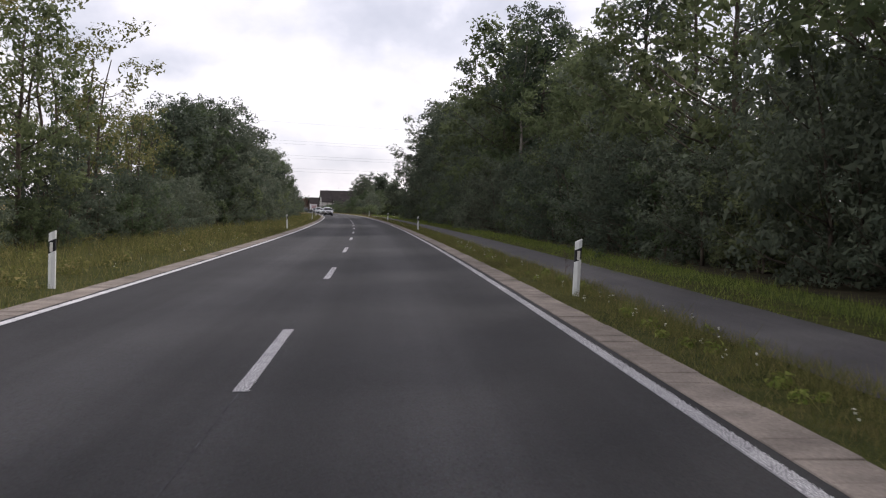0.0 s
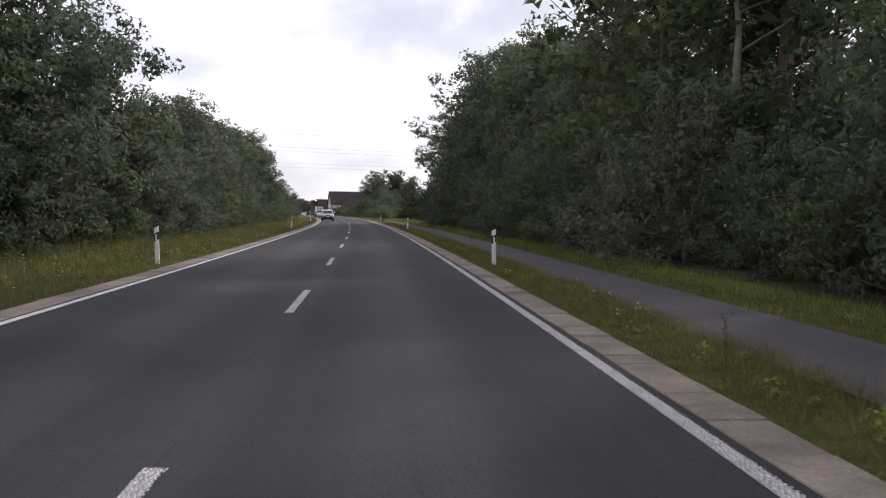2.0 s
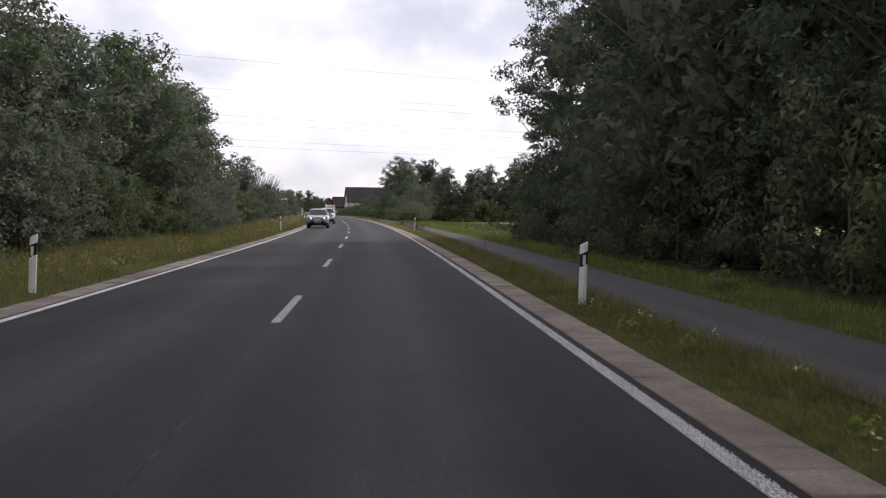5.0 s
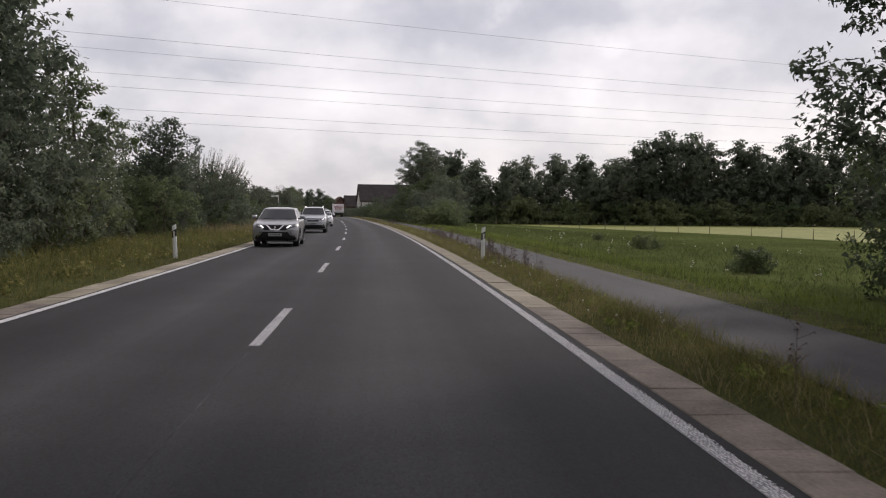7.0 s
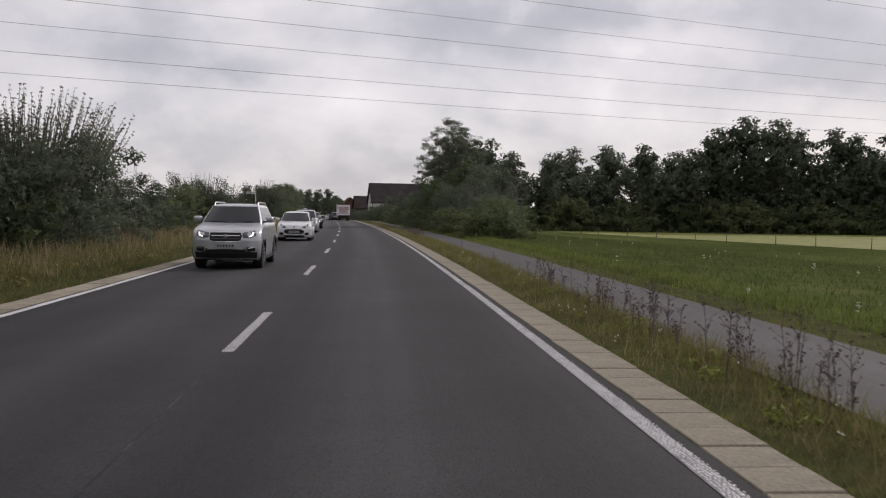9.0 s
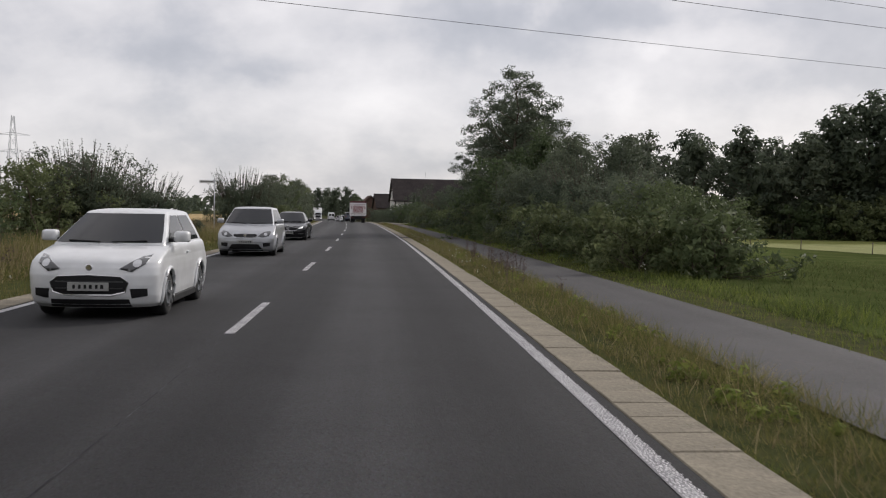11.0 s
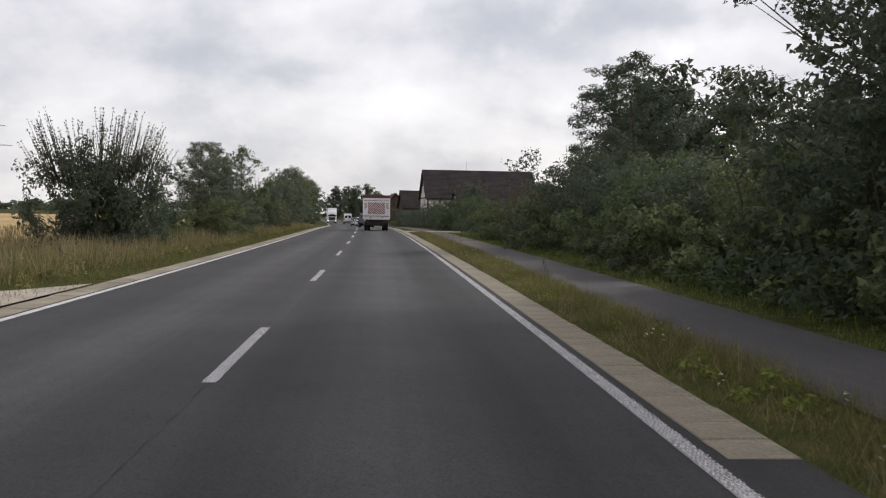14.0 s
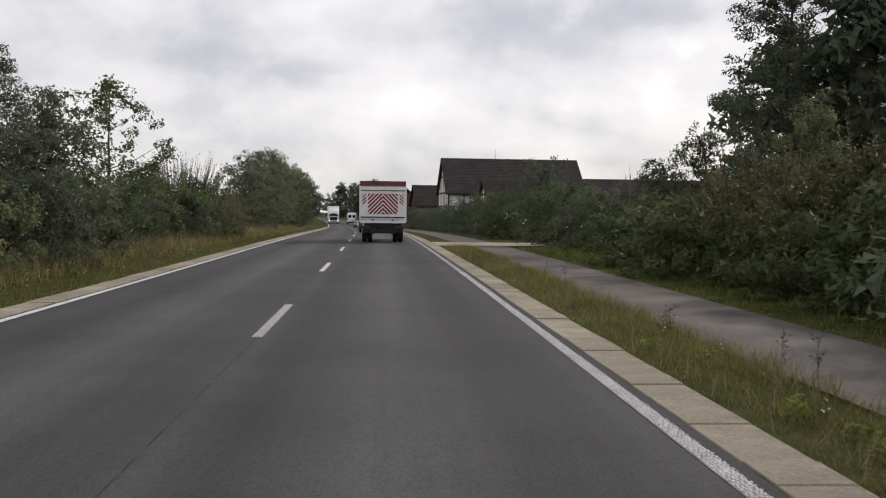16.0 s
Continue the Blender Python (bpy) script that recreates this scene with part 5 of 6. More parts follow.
def car(name, label, paint, L, W, H, face):
    """A car facing +y, standing on z = 0, its centre over the origin."""
    root = thing(name, label, "car")
    P = PAINT[paint]
    S = SHAPES[face]
    h, f, b = W / 2, L / 2, -L / 2
    clear, edge, cowl = S["clear"], S["edge"], S["cowl"]
    y_cowl, wr = f - S["back"], S["wheel"]
    rows = [(clear, f - 0.16, b + 0.20, h * 0.90), (clear + 0.05, f - 0.07, b + 0.12, h * 0.95), (clear + 0.16, f - 0.02, b + 0.04, h * 0.975),
            (clear + 0.30, f, b, h * 0.985), (edge * 0.74, f - 0.01, b + 0.02, h), (edge * 0.86, f - 0.045, b + 0.05, h),
            (edge * 0.95, f - 0.09, b + 0.07, h * 0.99), (edge, f - 0.16, b + 0.09, h * 0.98)]
    for k in (0.12, 0.25, 0.4, 0.55, 0.7, 0.85, 1.0):
        rows.append((edge + (cowl - edge) * k, f - 0.16 - (S["back"] - 0.16) * (k ** 1.25), b + 0.10 + 0.02 * k, h * (0.98 - 0.055 * k ** 2)))
    hull = Hull(rows, 0.10, 0.30, 3.2)
    fa, ra = f - 0.86, b + 0.82
    zs = sorted({round(r[0], 4) for r in rows} | {round(z, 4) for z in np.arange(clear, edge, 0.045)})
    part("body", hull.skin(zs, [(fa, wr, wr + 0.05), (ra, wr, wr + 0.05)]), P, root, "", True)
    part("underbody", boxes((-h * 0.84, b + 0.3, clear + 0.02, h * 0.84, f - 0.50, edge - 0.10), bevel=0.03), M_BLACK, root, "dark underbody")
    # cabin
    top = H - 0.055
    cab = []
    for k in (-0.12, 0.0, 0.2, 0.4, 0.6, 0.8, 0.92, 1.0):
        z = cowl + (top - cowl) * k
        cab.append((z, y_cowl + 0.10 - S["roof"] * max(k, 0), b + S["tail"] + (S["roof_b"] - S["tail"]) * max(k, 0) ** 1.2, h * (S["wb"] + (S["wt"] - S["wb"]) * (0.8 * k + 0.2 * k * k))))
    yf, yr, w = cab[-1][1:]
    for k, dz in ((0.10, 0.018), (0.25, 0.032), (0.5, 0.046), (0.8, 0.054), (0.97, 0.0555)):
        cab.append((top + dz, yf - k * 0.75, yr + k * 0.6, w * (1 - 0.62 * k)))
    dome = Hull(cab, 0.10, 0.16, 4.0)
    part("cabin", dome.skin([r[0] for r in cab]), P, root, "", True)
    lo, hi = cowl + 0.015, top - 0.03
    part("windscreen", dome.pane(-0.95, 0.95, lo, hi, 0.010), M_GLASS, root, "dark reflecting windscreen", True)
    part("rear_window", dome.pane(-0.84, 0.84, cowl + 0.08, hi - 0.02, 0.010, -1), M_GLASS, root, "", True)
    for sg in (-1, 1):
        part("wiper", as_mesh("wiper", *tube_arrays([(sg * 0.62 * h, dome.front(0.62 * h, lo + 0.02) + 0.03, lo + 0.03), (sg * 0.08, dome.front(0.1, lo) + 0.03, lo + 0.015)], [0.012, 0.012], 5)), M_BLACK, root)
    mid = (y_cowl + b + S["tail"]) / 2 - 0.10

    def ends(z):
        a, c, _ = dome.level(z)
        return a - 0.26 - 0.07, c + 0.34
    sl, sh = cowl + 0.02, top - 0.045
    for sg in (-1, 1):
        part("side_window", dome.side_pane(sg, lambda z: (ends(z)[0], mid + 0.04), sl, sh), M_GLASS, root)
        part("side_window", dome.side_pane(sg, lambda z: (mid - 0.04, ends(z)[1]), sl, sh), M_GLASS, root)
        m = part("mirror", loft([(0.10, -0.05, 0.05, 0.06, 0.06), (0.05, -0.075, 0.075, 0.11, 0.10), (-0.05, -0.08, 0.08, 0.12, 0.11), (-0.07, -0.06, 0.06, 0.10, 0.09)], 12), P, root, "", True)
        m.location = (sg * (h + 0.07), y_cowl - 0.42, cowl + 0.10)
        part("mirror_arm", boxes((min(sg * h * 0.86, sg * h), y_cowl - 0.46, cowl + 0.02, max(sg * h * 0.86, sg * h), y_cowl - 0.40, cowl + 0.07)), M_BLACK, root)

        def both(poly):
            q = [(sg * x * h, z) for x, z in poly]
            return q if sg > 0 else q[::-1]
        lamp = part("headlight", hull.decal(both(S["lamp"]), 0.010), M_LENS, root, "clear headlight with dark inside", True)
        cx = sum(p[0] for p in S["lamp"]) / len(S["lamp"])
        cz = sum(p[1] for p in S["lamp"]) / len(S["lamp"])
        part("reflector", hull.decal([(sg * (cx * h + 0.055 * math.cos(a)), cz + 0.05 * math.sin(a)) for a in np.linspace(0, 2 * math.pi * sg, 11)[:-1]], 0.014), M_LAMP, lamp, "bright round reflector")
        if S["lit"]:
            part("running_light", hull.decal(both(S["lit"]), 0.018, cell=0.03), M_DRL, lamp, "lit white running light")
        if S["strip"]:
            part("bumper_trim", hull.decal(both(S["strip"]), 0.014, cell=0.03), M_CHROME, root, "bright trim strip")
        fz = S["plate"] - 0.06
        part("fog_recess", hull.decal(both([(0.62, fz - 0.10), (0.84, fz - 0.07), (0.84, fz + 0.03), (0.60, fz + 0.03)]), 0.009), M_BLACK, root, "black fog lamp recess")
        part("tail_light", hull.decal([(sg * h * 0.62, cowl * 0.74), (sg * h * 0.93, cowl * 0.76), (sg * h * 0.93, cowl * 0.93), (sg * h * 0.66, cowl * 0.90)], 0.014, -1), M_RED, root, "red tail light")
        part("sill", boxes((sg * h * 0.93 - 0.05, ra + wr, clear - 0.02, sg * h * 0.93 + 0.05, fa - wr, clear + 0.09), bevel=0.02), M_BLACK, root, "black sill")
        part("door_handle", boxes((sg * h * 0.99 - 0.02, mid + 0.18, cowl - 0.17, sg * h * 0.99 + 0.025, mid + 0.36, cowl - 0.14), bevel=0.008), P, root)
        if face == "six":
            rf, rb = yf - 0.2, yr + 0.2
            part("roof_rail", as_mesh("roof_rail", *tube_arrays([(sg * w * 0.94, rf, top), (sg * w * 0.94, rf - 0.15, H + 0.03), (sg * w * 0.94, rb + 0.15, H + 0.03), (sg * w * 0.94, rb, top)], [0.02] * 4, 6)), M_RIM, root)
        for y in (fa, ra):
            wheel(root, sg * (h - 0.13), y, wr, 0.225, sg)
            arch = [(math.cos(a), math.sin(a)) for a in np.linspace(-0.35, math.pi + 0.35, 26)]
            pts = [(sg * (hull.level(max(clear, wr + q * (wr + 0.06)))[2] + 0.004), y + c * (wr + 0.06), max(clear, wr + q * (wr + 0.06))) for c, q in arch]
            part("wheel_arch", as_mesh("wheel_arch", *tube_arrays(pts, [0.032] * len(pts), 6), None, True), M_BLACK if face in ("v", "six") else P, root, "wheel arch lip")

    def full(poly):
        return [(x, z) for x, z in poly] + [(-x, z) for x, z in reversed(poly) if x > 0]
    if face == "twin":
        halves = [[(sg * x, z) for x, z in S["grille"]][::sg] for sg in (1, -1)]
    else:
        base = [(0.0, S["grille"][0][1])] + S["grille"]
        halves = [full(base)]
    for poly in halves:
        g = part("grille", hull.decal(poly, 0.008), M_BLACK, root, "black grille with fine bars")
        z0, z1 = min(p[1] for p in poly), max(p[1] for p in poly)
        x0, x1 = min(p[0] for p in poly), max(p[0] for p in poly)
        if face in ("six", "oval", "low"):
            for k in (1, 2):
                z = z0 + (z1 - z0) * k / 3
                part("grille_bar", hull.decal([(x0 * 0.86, z - 0.008), (x1 * 0.86, z - 0.008), (x1 * 0.86, z + 0.008), (x0 * 0.86, z + 0.008)], 0.014), M_CHROME if face == "six" and k == 2 else M_FRAMEBAR, g)
        if face == "v":
            for sg in (-1, 1):
                part("grille_trim", hull.decal([(sg * x, z) for x, z in ((0.0, 0.665), (0.15, 0.665), (0.36, 0.86), (0.30, 0.86), (0.125, 0.695), (0.0, 0.695))][::sg], 0.018, cell=0.03), M_CHROME, g, "chrome trim")
        else:
            line = [Vector((x, hull.front(x, z) + 0.014, z)) for x, z in poly] + [Vector((poly[0][0], hull.front(*poly[0]) + 0.014, poly[0][1]))]
            part("grille_trim", as_mesh("grille_trim", *tube_arrays(line, [0.011] * len(line), 5)), M_CHROME, g, "chrome frame")
    part("lower_intake", hull.decal(full(S["lower"]), 0.010), M_BLACK, root, "black lower air intake")
    if face in ("v", "six"):
        lw = S["low"]
        part("lower_bumper", hull.decal([(-0.86 * h, clear), (0.86 * h, clear), (0.90 * h, lw), (-0.90 * h, lw)], 0.007), M_BLACK, root, "black plastic lower bumper")
        part("skid_plate", hull.decal([(-0.42, clear + 0.01), (0.42, clear + 0.01), (0.38, clear + 0.06), (-0.38, clear + 0.06)], 0.016), M_RIM, root, "silver skid plate")
    gz0 = {"v": 0.765, "six": 0.835, "oval": 0.675, "low": 0.70, "twin": 0.715}[face]
    part("badge", lathe([(0.040, -0.006), (0.045, 0.0), (0.034, 0.008)], 16), M_CHROME, root).matrix_basis = Matrix.Translation((0, hull.front(0, gz0) + 0.024, gz0)) @ Matrix.Rotation(radians(90), 4, "Z")
    pz = S["plate"]
    py = hull.front(0.0, pz) + 0.026
    pl = part("number_plate", boxes((-0.26, py - 0.06, pz - 0.055, 0.26, py, pz + 0.055), bevel=0.004), M_PLATE, root)
    for k, wd in enumerate((0.05, 0.04, 0.05, 0.04, 0.04, 0.04)):
        part("plate_bar", boxes((-0.20 + k * 0.072, py + 0.001, pz - 0.026, -0.20 + k * 0.072 + wd * 0.8, py + 0.004, pz + 0.026)), M_BLACK, pl, "dark unreadable bar")
    part("rear_plate", boxes((-0.26, b - 0.03, cowl * 0.60, 0.26, b + 0.04, cowl * 0.60 + 0.11)), M_PLATE, root)
    part("rear_bumper", hull.decal([(-0.85 * h, clear), (0.85 * h, clear), (0.85 * h, clear + 0.20), (-0.85 * h, clear + 0.20)], 0.012, -1), M_BLACK, root, "black rear bumper skirt")
    return root


def traffic():
    rows = [("car", "silver compact SUV with chrome trim on the road", "grey", 4.38, 1.81, 1.57, "v", 170.9, -2.5),
            ("car", "silver estate SUV with roof rails on the road", "silver", 4.60, 1.73, 1.67, "six", 193.8, -2.1),
            ("car", "white small hatchback on the road", "white", 3.95, 1.72, 1.48, "low", 217.2, -2.0),
            ("car", "silver compact people carrier on the road", "silver", 4.33, 1.83, 1.60, "oval", 234.9, -2.36),
            ("car", "black executive saloon with lit headlights on the road", "black", 4.93, 1.83, 1.44, "twin", 251.9, -2.42)]
    for nm, lab, paint, L, W, H, face, s, e in rows:
        c = car(nm, lab, paint, L, W, H, face)
        c.matrix_basis = on_road(s + L / 2, e, 180)

    # the queue ahead, seen from behind
    for lab, paint, L, W, H, face, s, e in (("dark blue estate car in the queue ahead", "blue", 4.6, 1.82, 1.62, "six", 366, 1.2),
                                            ("black hatchback in the queue ahead", "black", 4.2, 1.78, 1.5, "low", 384, 1.4),
                                            ("white hatchback in the queue ahead", "white", 4.1, 1.76, 1.5, "low", 408, 1.5),
                                            ("grey people carrier in the queue ahead", "grey", 4.3, 1.8, 1.6, "oval", 440, 1.5)):
        c = car("car", lab, paint, L, W, H, face)
        c.matrix_basis = on_road(s + L / 2, e, 0)



traffic()
M_BOX = noisy("white_panel", [(0.3, (0.74, 0.72, 0.72)), (0.7, (0.84, 0.82, 0.82))], 0.9, 0.45, fine=5)
M_CHEV = plain("red_reflective", (0.19, 0.008, 0.016), 0.45)
M_CHEVW = plain("white_reflective", (0.84, 0.81, 0.81), 0.4)
M_TOPRED = plain("dark_red_paint", (0.13, 0.030, 0.036), 0.5)
M_FRAME = noisy("chassis_steel", [(0.3, (0.018, 0.018, 0.019)), (0.7, (0.04, 0.039, 0.038))], 4, 0.7)


def slab_poly(poly, y0, y1):
    bm = bmesh.new()
    a = [bm.verts.new((x, y0, z)) for x, z in poly]
    b = [bm.verts.new((x, y1, z)) for x, z in poly]
    bm.faces.new(a)
    bm.faces.new(b[::-1])
    for k in range(len(a)):
        bm.faces.new((a[k], b[k], b[(k + 1) % len(a)], a[(k + 1) % len(a)]))
    bmesh.ops.recalc_face_normals(bm, faces=bm.faces)
    return bm


def box_truck():
    """A white box lorry with a tail lift; its rear face is at y = 0, facing -y."""
    root = thing("box_truck", "white box lorry with red and white chevrons on the tail lift", "lorry")
    w = 1.10
    part("box_body", boxes((-w, 0.02, 1.02, w, 4.6, 2.95), bevel=0.03), M_BOX, root)
    part("top_beam", boxes((-w - 0.01, -0.06, 2.74, w + 0.01, 0.10, 2.97), bevel=0.012), M_TOPRED, root, "dark red beam over the tail gate")
    lift = part("tail_lift", boxes((-w + 0.03, -0.05, 1.12, w - 0.03, 0.01, 2.70), bevel=0.01), M_BOX, root, "white tail lift platform folded up")
    part("hinge_bar", boxes((-w + 0.03, -0.085, 2.50, w - 0.03, -0.052, 2.53)), M_FRAME, lift)
    part("hinge_bar", boxes((-w + 0.03, -0.085, 1.20, w - 0.03, -0.052, 1.25)), M_FRAME, lift)
    x0, x1, z0, z1 = -0.72, 0.72, 1.38, 2.36
    field = part("chevron_panel", boxes((x0, -0.058, z0, x1, -0.052, z1)), M_CHEVW, lift, "white reflective panel")
    step = 0.185
    for k in range(-9, 12):
        for sg in (-1, 1):
            zc = z0 + k * step * 1.05
            poly = [(0, zc), (sg * 0.9, zc - 0.9), (sg * 0.9, zc - 0.9 + step * 0.60), (0, zc + step * 0.60)]
            if sg < 0:
                poly = poly[::-1]
            q = clip_poly(poly, x0 if sg < 0 else 0.0, 0.0 if sg < 0 else x1, z0, z1)
            if len(q) >= 3:
                part("chevron_stripe", slab_poly(q, -0.066, -0.0585), M_CHEV, field, "red slanted stripe")
    for sg in (-1, 1):
        a, b = sorted((sg * 0.80, sg * 1.0))
        mk = part("marker_panel", boxes((a, -0.058, 1.85, b, -0.052, 2.34)), M_CHEVW, lift)
        for k in range(5):
            zc = 1.80 + k * 0.16
            q = clip_poly([(a, zc), (b, zc - sg * 0.2), (b, zc - sg * 0.2 + 0.08), (a, zc + 0.08)], a, b, 1.85, 2.34)
            if len(q) >= 3:
                part("marker_stripe", slab_poly(q, -0.066, -0.0585), M_CHEV, mk)
        part("corner_post", boxes((sg * w - 0.04, -0.045, 1.0, sg * w + 0.04, 0.06, 2.73), bevel=0.01), M_BOX, root)
        part("tail_light", boxes((sg * 0.80 - 0.20, -0.02, 0.66, sg * 0.80 + 0.20, 0.08, 0.80), bevel=0.015), M_RED, root)
        part("mud_flap", boxes((sg * 0.78 - 0.22, 0.62, 0.18, sg * 0.78 + 0.22, 0.65, 0.78)), M_BLACK, root)
        part("lift_arm", boxes((sg * 0.48 - 0.05, -0.02, 0.55, sg * 0.48 + 0.05, 0.30, 1.15), bevel=0.01), M_FRAME, root)
    part("rear_frame", boxes((-w, -0.03, 0.94, w, 0.25, 1.06), bevel=0.01), M_BOX, root, "pale steel rear sill")
    part("lift_mechanism", boxes((-0.90, 0.04, 0.44, 0.90, 0.42, 0.93), (-0.62, -0.10, 0.40, -0.40, 0.1, 0.62), (0.40, -0.10, 0.40, 0.62, 0.1, 0.62), bevel=0.02), M_FRAME, root, "dark lift mechanism under the sill")
    part("underrun_bar", boxes((-0.98, 0.0, 0.46, 0.98, 0.10, 0.60), bevel=0.015), M_FRAME, root, "dark underrun bar")
    part("chassis", boxes((-0.45, 0.1, 0.55, -0.30, 6.4, 0.95), (0.30, 0.1, 0.55, 0.45, 6.4, 0.95), (-0.6, 1.6, 0.45, 0.6, 2.4, 0.9)), M_FRAME, root)
    part("cab", loft([(4.7, 0.55, 2.45, 1.02, 0.95), (5.0, 0.5, 2.5, 1.05, 0.97), (5.9, 0.45, 2.45, 1.05, 0.95), (6.35, 0.45, 1.6, 1.03, 0.98), (6.5, 0.5, 1.3, 0.98, 0.95)], px=0.2, pz=0.22),
         PAINT["white"], root, "", True)
    part("windscreen", panel([(0.92, 6.37, 1.60), (-0.92, 6.37, 1.60), (-0.86, 5.96, 2.32), (0.86, 5.96, 2.32)], 3, 0.02), M_GLASS, root)
    for sg in (-1, 1):
        part("wing_mirror", boxes((sg * 1.25 - 0.09, 5.9, 1.5, sg * 1.25 + 0.09, 5.98, 2.0), bevel=0.02), M_BLACK, root)
        part("mirror_arm", boxes((min(sg * 1.0, sg * 1.25), 5.92, 1.94, max(sg * 1.0, sg * 1.25), 5.96, 1.97)), M_BLACK, root)
        wheel(root, sg * 0.88, 1.05, 0.40, 0.23, sg)
        wheel(root, sg * 0.62, 1.05, 0.40, 0.23, sg)
        wheel(root, sg * 0.86, 5.35, 0.40, 0.25, sg)
    root.matrix_basis = on_road(334.3, 1.66, 0)



box_truck()


def lorry_front(s, e, label, tall):
    """A big white lorry that faces the camera."""
    root = thing("lorry", label, "lorry")
    part("cab", loft([(0.0, 0.45, 2.75, 1.18, 1.12), (0.25, 0.35, 2.85, 1.24, 1.17), (1.2, 0.35, tall, 1.24, 1.16), (2.1, 0.4, tall, 1.24, 1.16)], px=0.16, pz=0.18), PAINT["white"], root, "", True)
    part("windscreen", panel([(-1.05, -0.02, 1.72), (1.05, -0.02, 1.72), (1.0, 0.06, 2.55), (-1.0, 0.06, 2.55)], 3, 0.03), M_GLASS, root)
    part("grille", boxes((-0.8, -0.03, 0.85, 0.8, 0.06, 1.55), bevel=0.02), M_BLACK, root)
    part("bumper", boxes((-1.2, -0.08, 0.3, 1.2, 0.2, 0.75), bevel=0.05), PAINT["grey"], root)
    part("trailer", boxes((-1.27, 2.4, 1.05, 1.27, 13.5, 3.95), bevel=0.03), M_BOX, root)
    part("chassis", boxes((-0.5, 0.5, 0.6, 0.5, 13.2, 1.04)), M_FRAME, root)
    for sg in (-1, 1):
        part("headlight", boxes((sg * 0.95 - 0.18, -0.10, 0.55, sg * 0.95 + 0.18, 0.0, 0.72), bevel=0.02), M_DRL, root, "lit headlight")
        part("wing_mirror", boxes((sg * 1.42 - 0.1, 0.1, 1.7, sg * 1.42 + 0.1, 0.2, 2.4), bevel=0.02), M_BLACK, root)
        part("mirror_arm", boxes((min(sg * 1.1, sg * 1.42), 0.13, 2.3, max(sg * 1.1, sg * 1.42), 0.17, 2.34)), M_BLACK, root)
        for y in (1.3, 4.6, 10.2, 11.6):
            wheel(root, sg * 1.05, y, 0.5, 0.32, sg)
    root.matrix_basis = on_road(s, e, 0)



lorry_front(498, -2.3, "tall white articulated lorry approaching on the road", 3.6)


def van(s, e):
    root = thing("van", "white high-roofed delivery van in the queue ahead", "van")
    part("body", loft([(0, 0.35, 2.35, 0.95, 0.86), (0.06, 0.3, 2.5, 0.99, 0.90), (3.8, 0.3, 2.55, 0.99, 0.90), (4.5, 0.3, 2.0, 0.98, 0.88), (5.1, 0.3, 1.25, 0.96, 0.9), (5.6, 0.4, 0.95, 0.88, 0.8)], px=0.18, pz=0.2), PAINT["white"], root, "", True)
    for sg in (-1, 1):
        part("rear_window", panel([(sg * 0.45 - 0.3, -0.012, 1.45), (sg * 0.45 + 0.3, -0.012, 1.45), (sg * 0.43 + 0.29, -0.012, 2.05), (sg * 0.43 - 0.29, -0.012, 2.05)], 2), M_GLASS, root)
        part("tail_light", boxes((sg * 0.9 - 0.06, -0.02, 0.9, sg * 0.9 + 0.06, 0.06, 1.5), bevel=0.01), M_RED, root)
        for y in (1.0, 4.6):
            wheel(root, sg * 0.86, y, 0.34, 0.22, sg)
    part("bumper", boxes((-0.95, -0.08, 0.35, 0.95, 0.08, 0.6), bevel=0.03), M_BLACK, root)
    part("number_plate", boxes((-0.26, -0.10, 0.62, 0.26, -0.005, 0.73)), M_PLATE, root)
    root.matrix_basis = on_road(s, e, 0)



van(490, 1.5)


# ---------------------------------------------------------------- farm buildings
M_ROOF = noisy("dark_roof_tile", [(0.3, (0.035, 0.030, 0.030)), (0.7, (0.062, 0.052, 0.050))], 0.6, 0.8, bump=0.4, fine=4)
M_ROOF2 = noisy("brown_roof_tile", [(0.3, (0.075, 0.045, 0.036)), (0.7, (0.120, 0.075, 0.060))], 0.6, 0.8, bump=0.4, fine=4)
M_PLASTER = noisy("white_plaster", [(0.3, (0.62, 0.60, 0.56)), (0.7, (0.78, 0.76, 0.72))], 0.8, 0.9, bump=0.2)
M_TIMBER = noisy("dark_timber", [(0.3, (0.022, 0.016, 0.012)), (0.7, (0.05, 0.038, 0.03))], 3, 0.8, bump=0.4)
M_BRICK = noisy("red_brick", [(0.3, (0.070, 0.046, 0.038)), (0.7, (0.12, 0.078, 0.062))], 1.2, 0.9, bump=0.4, fine=8)


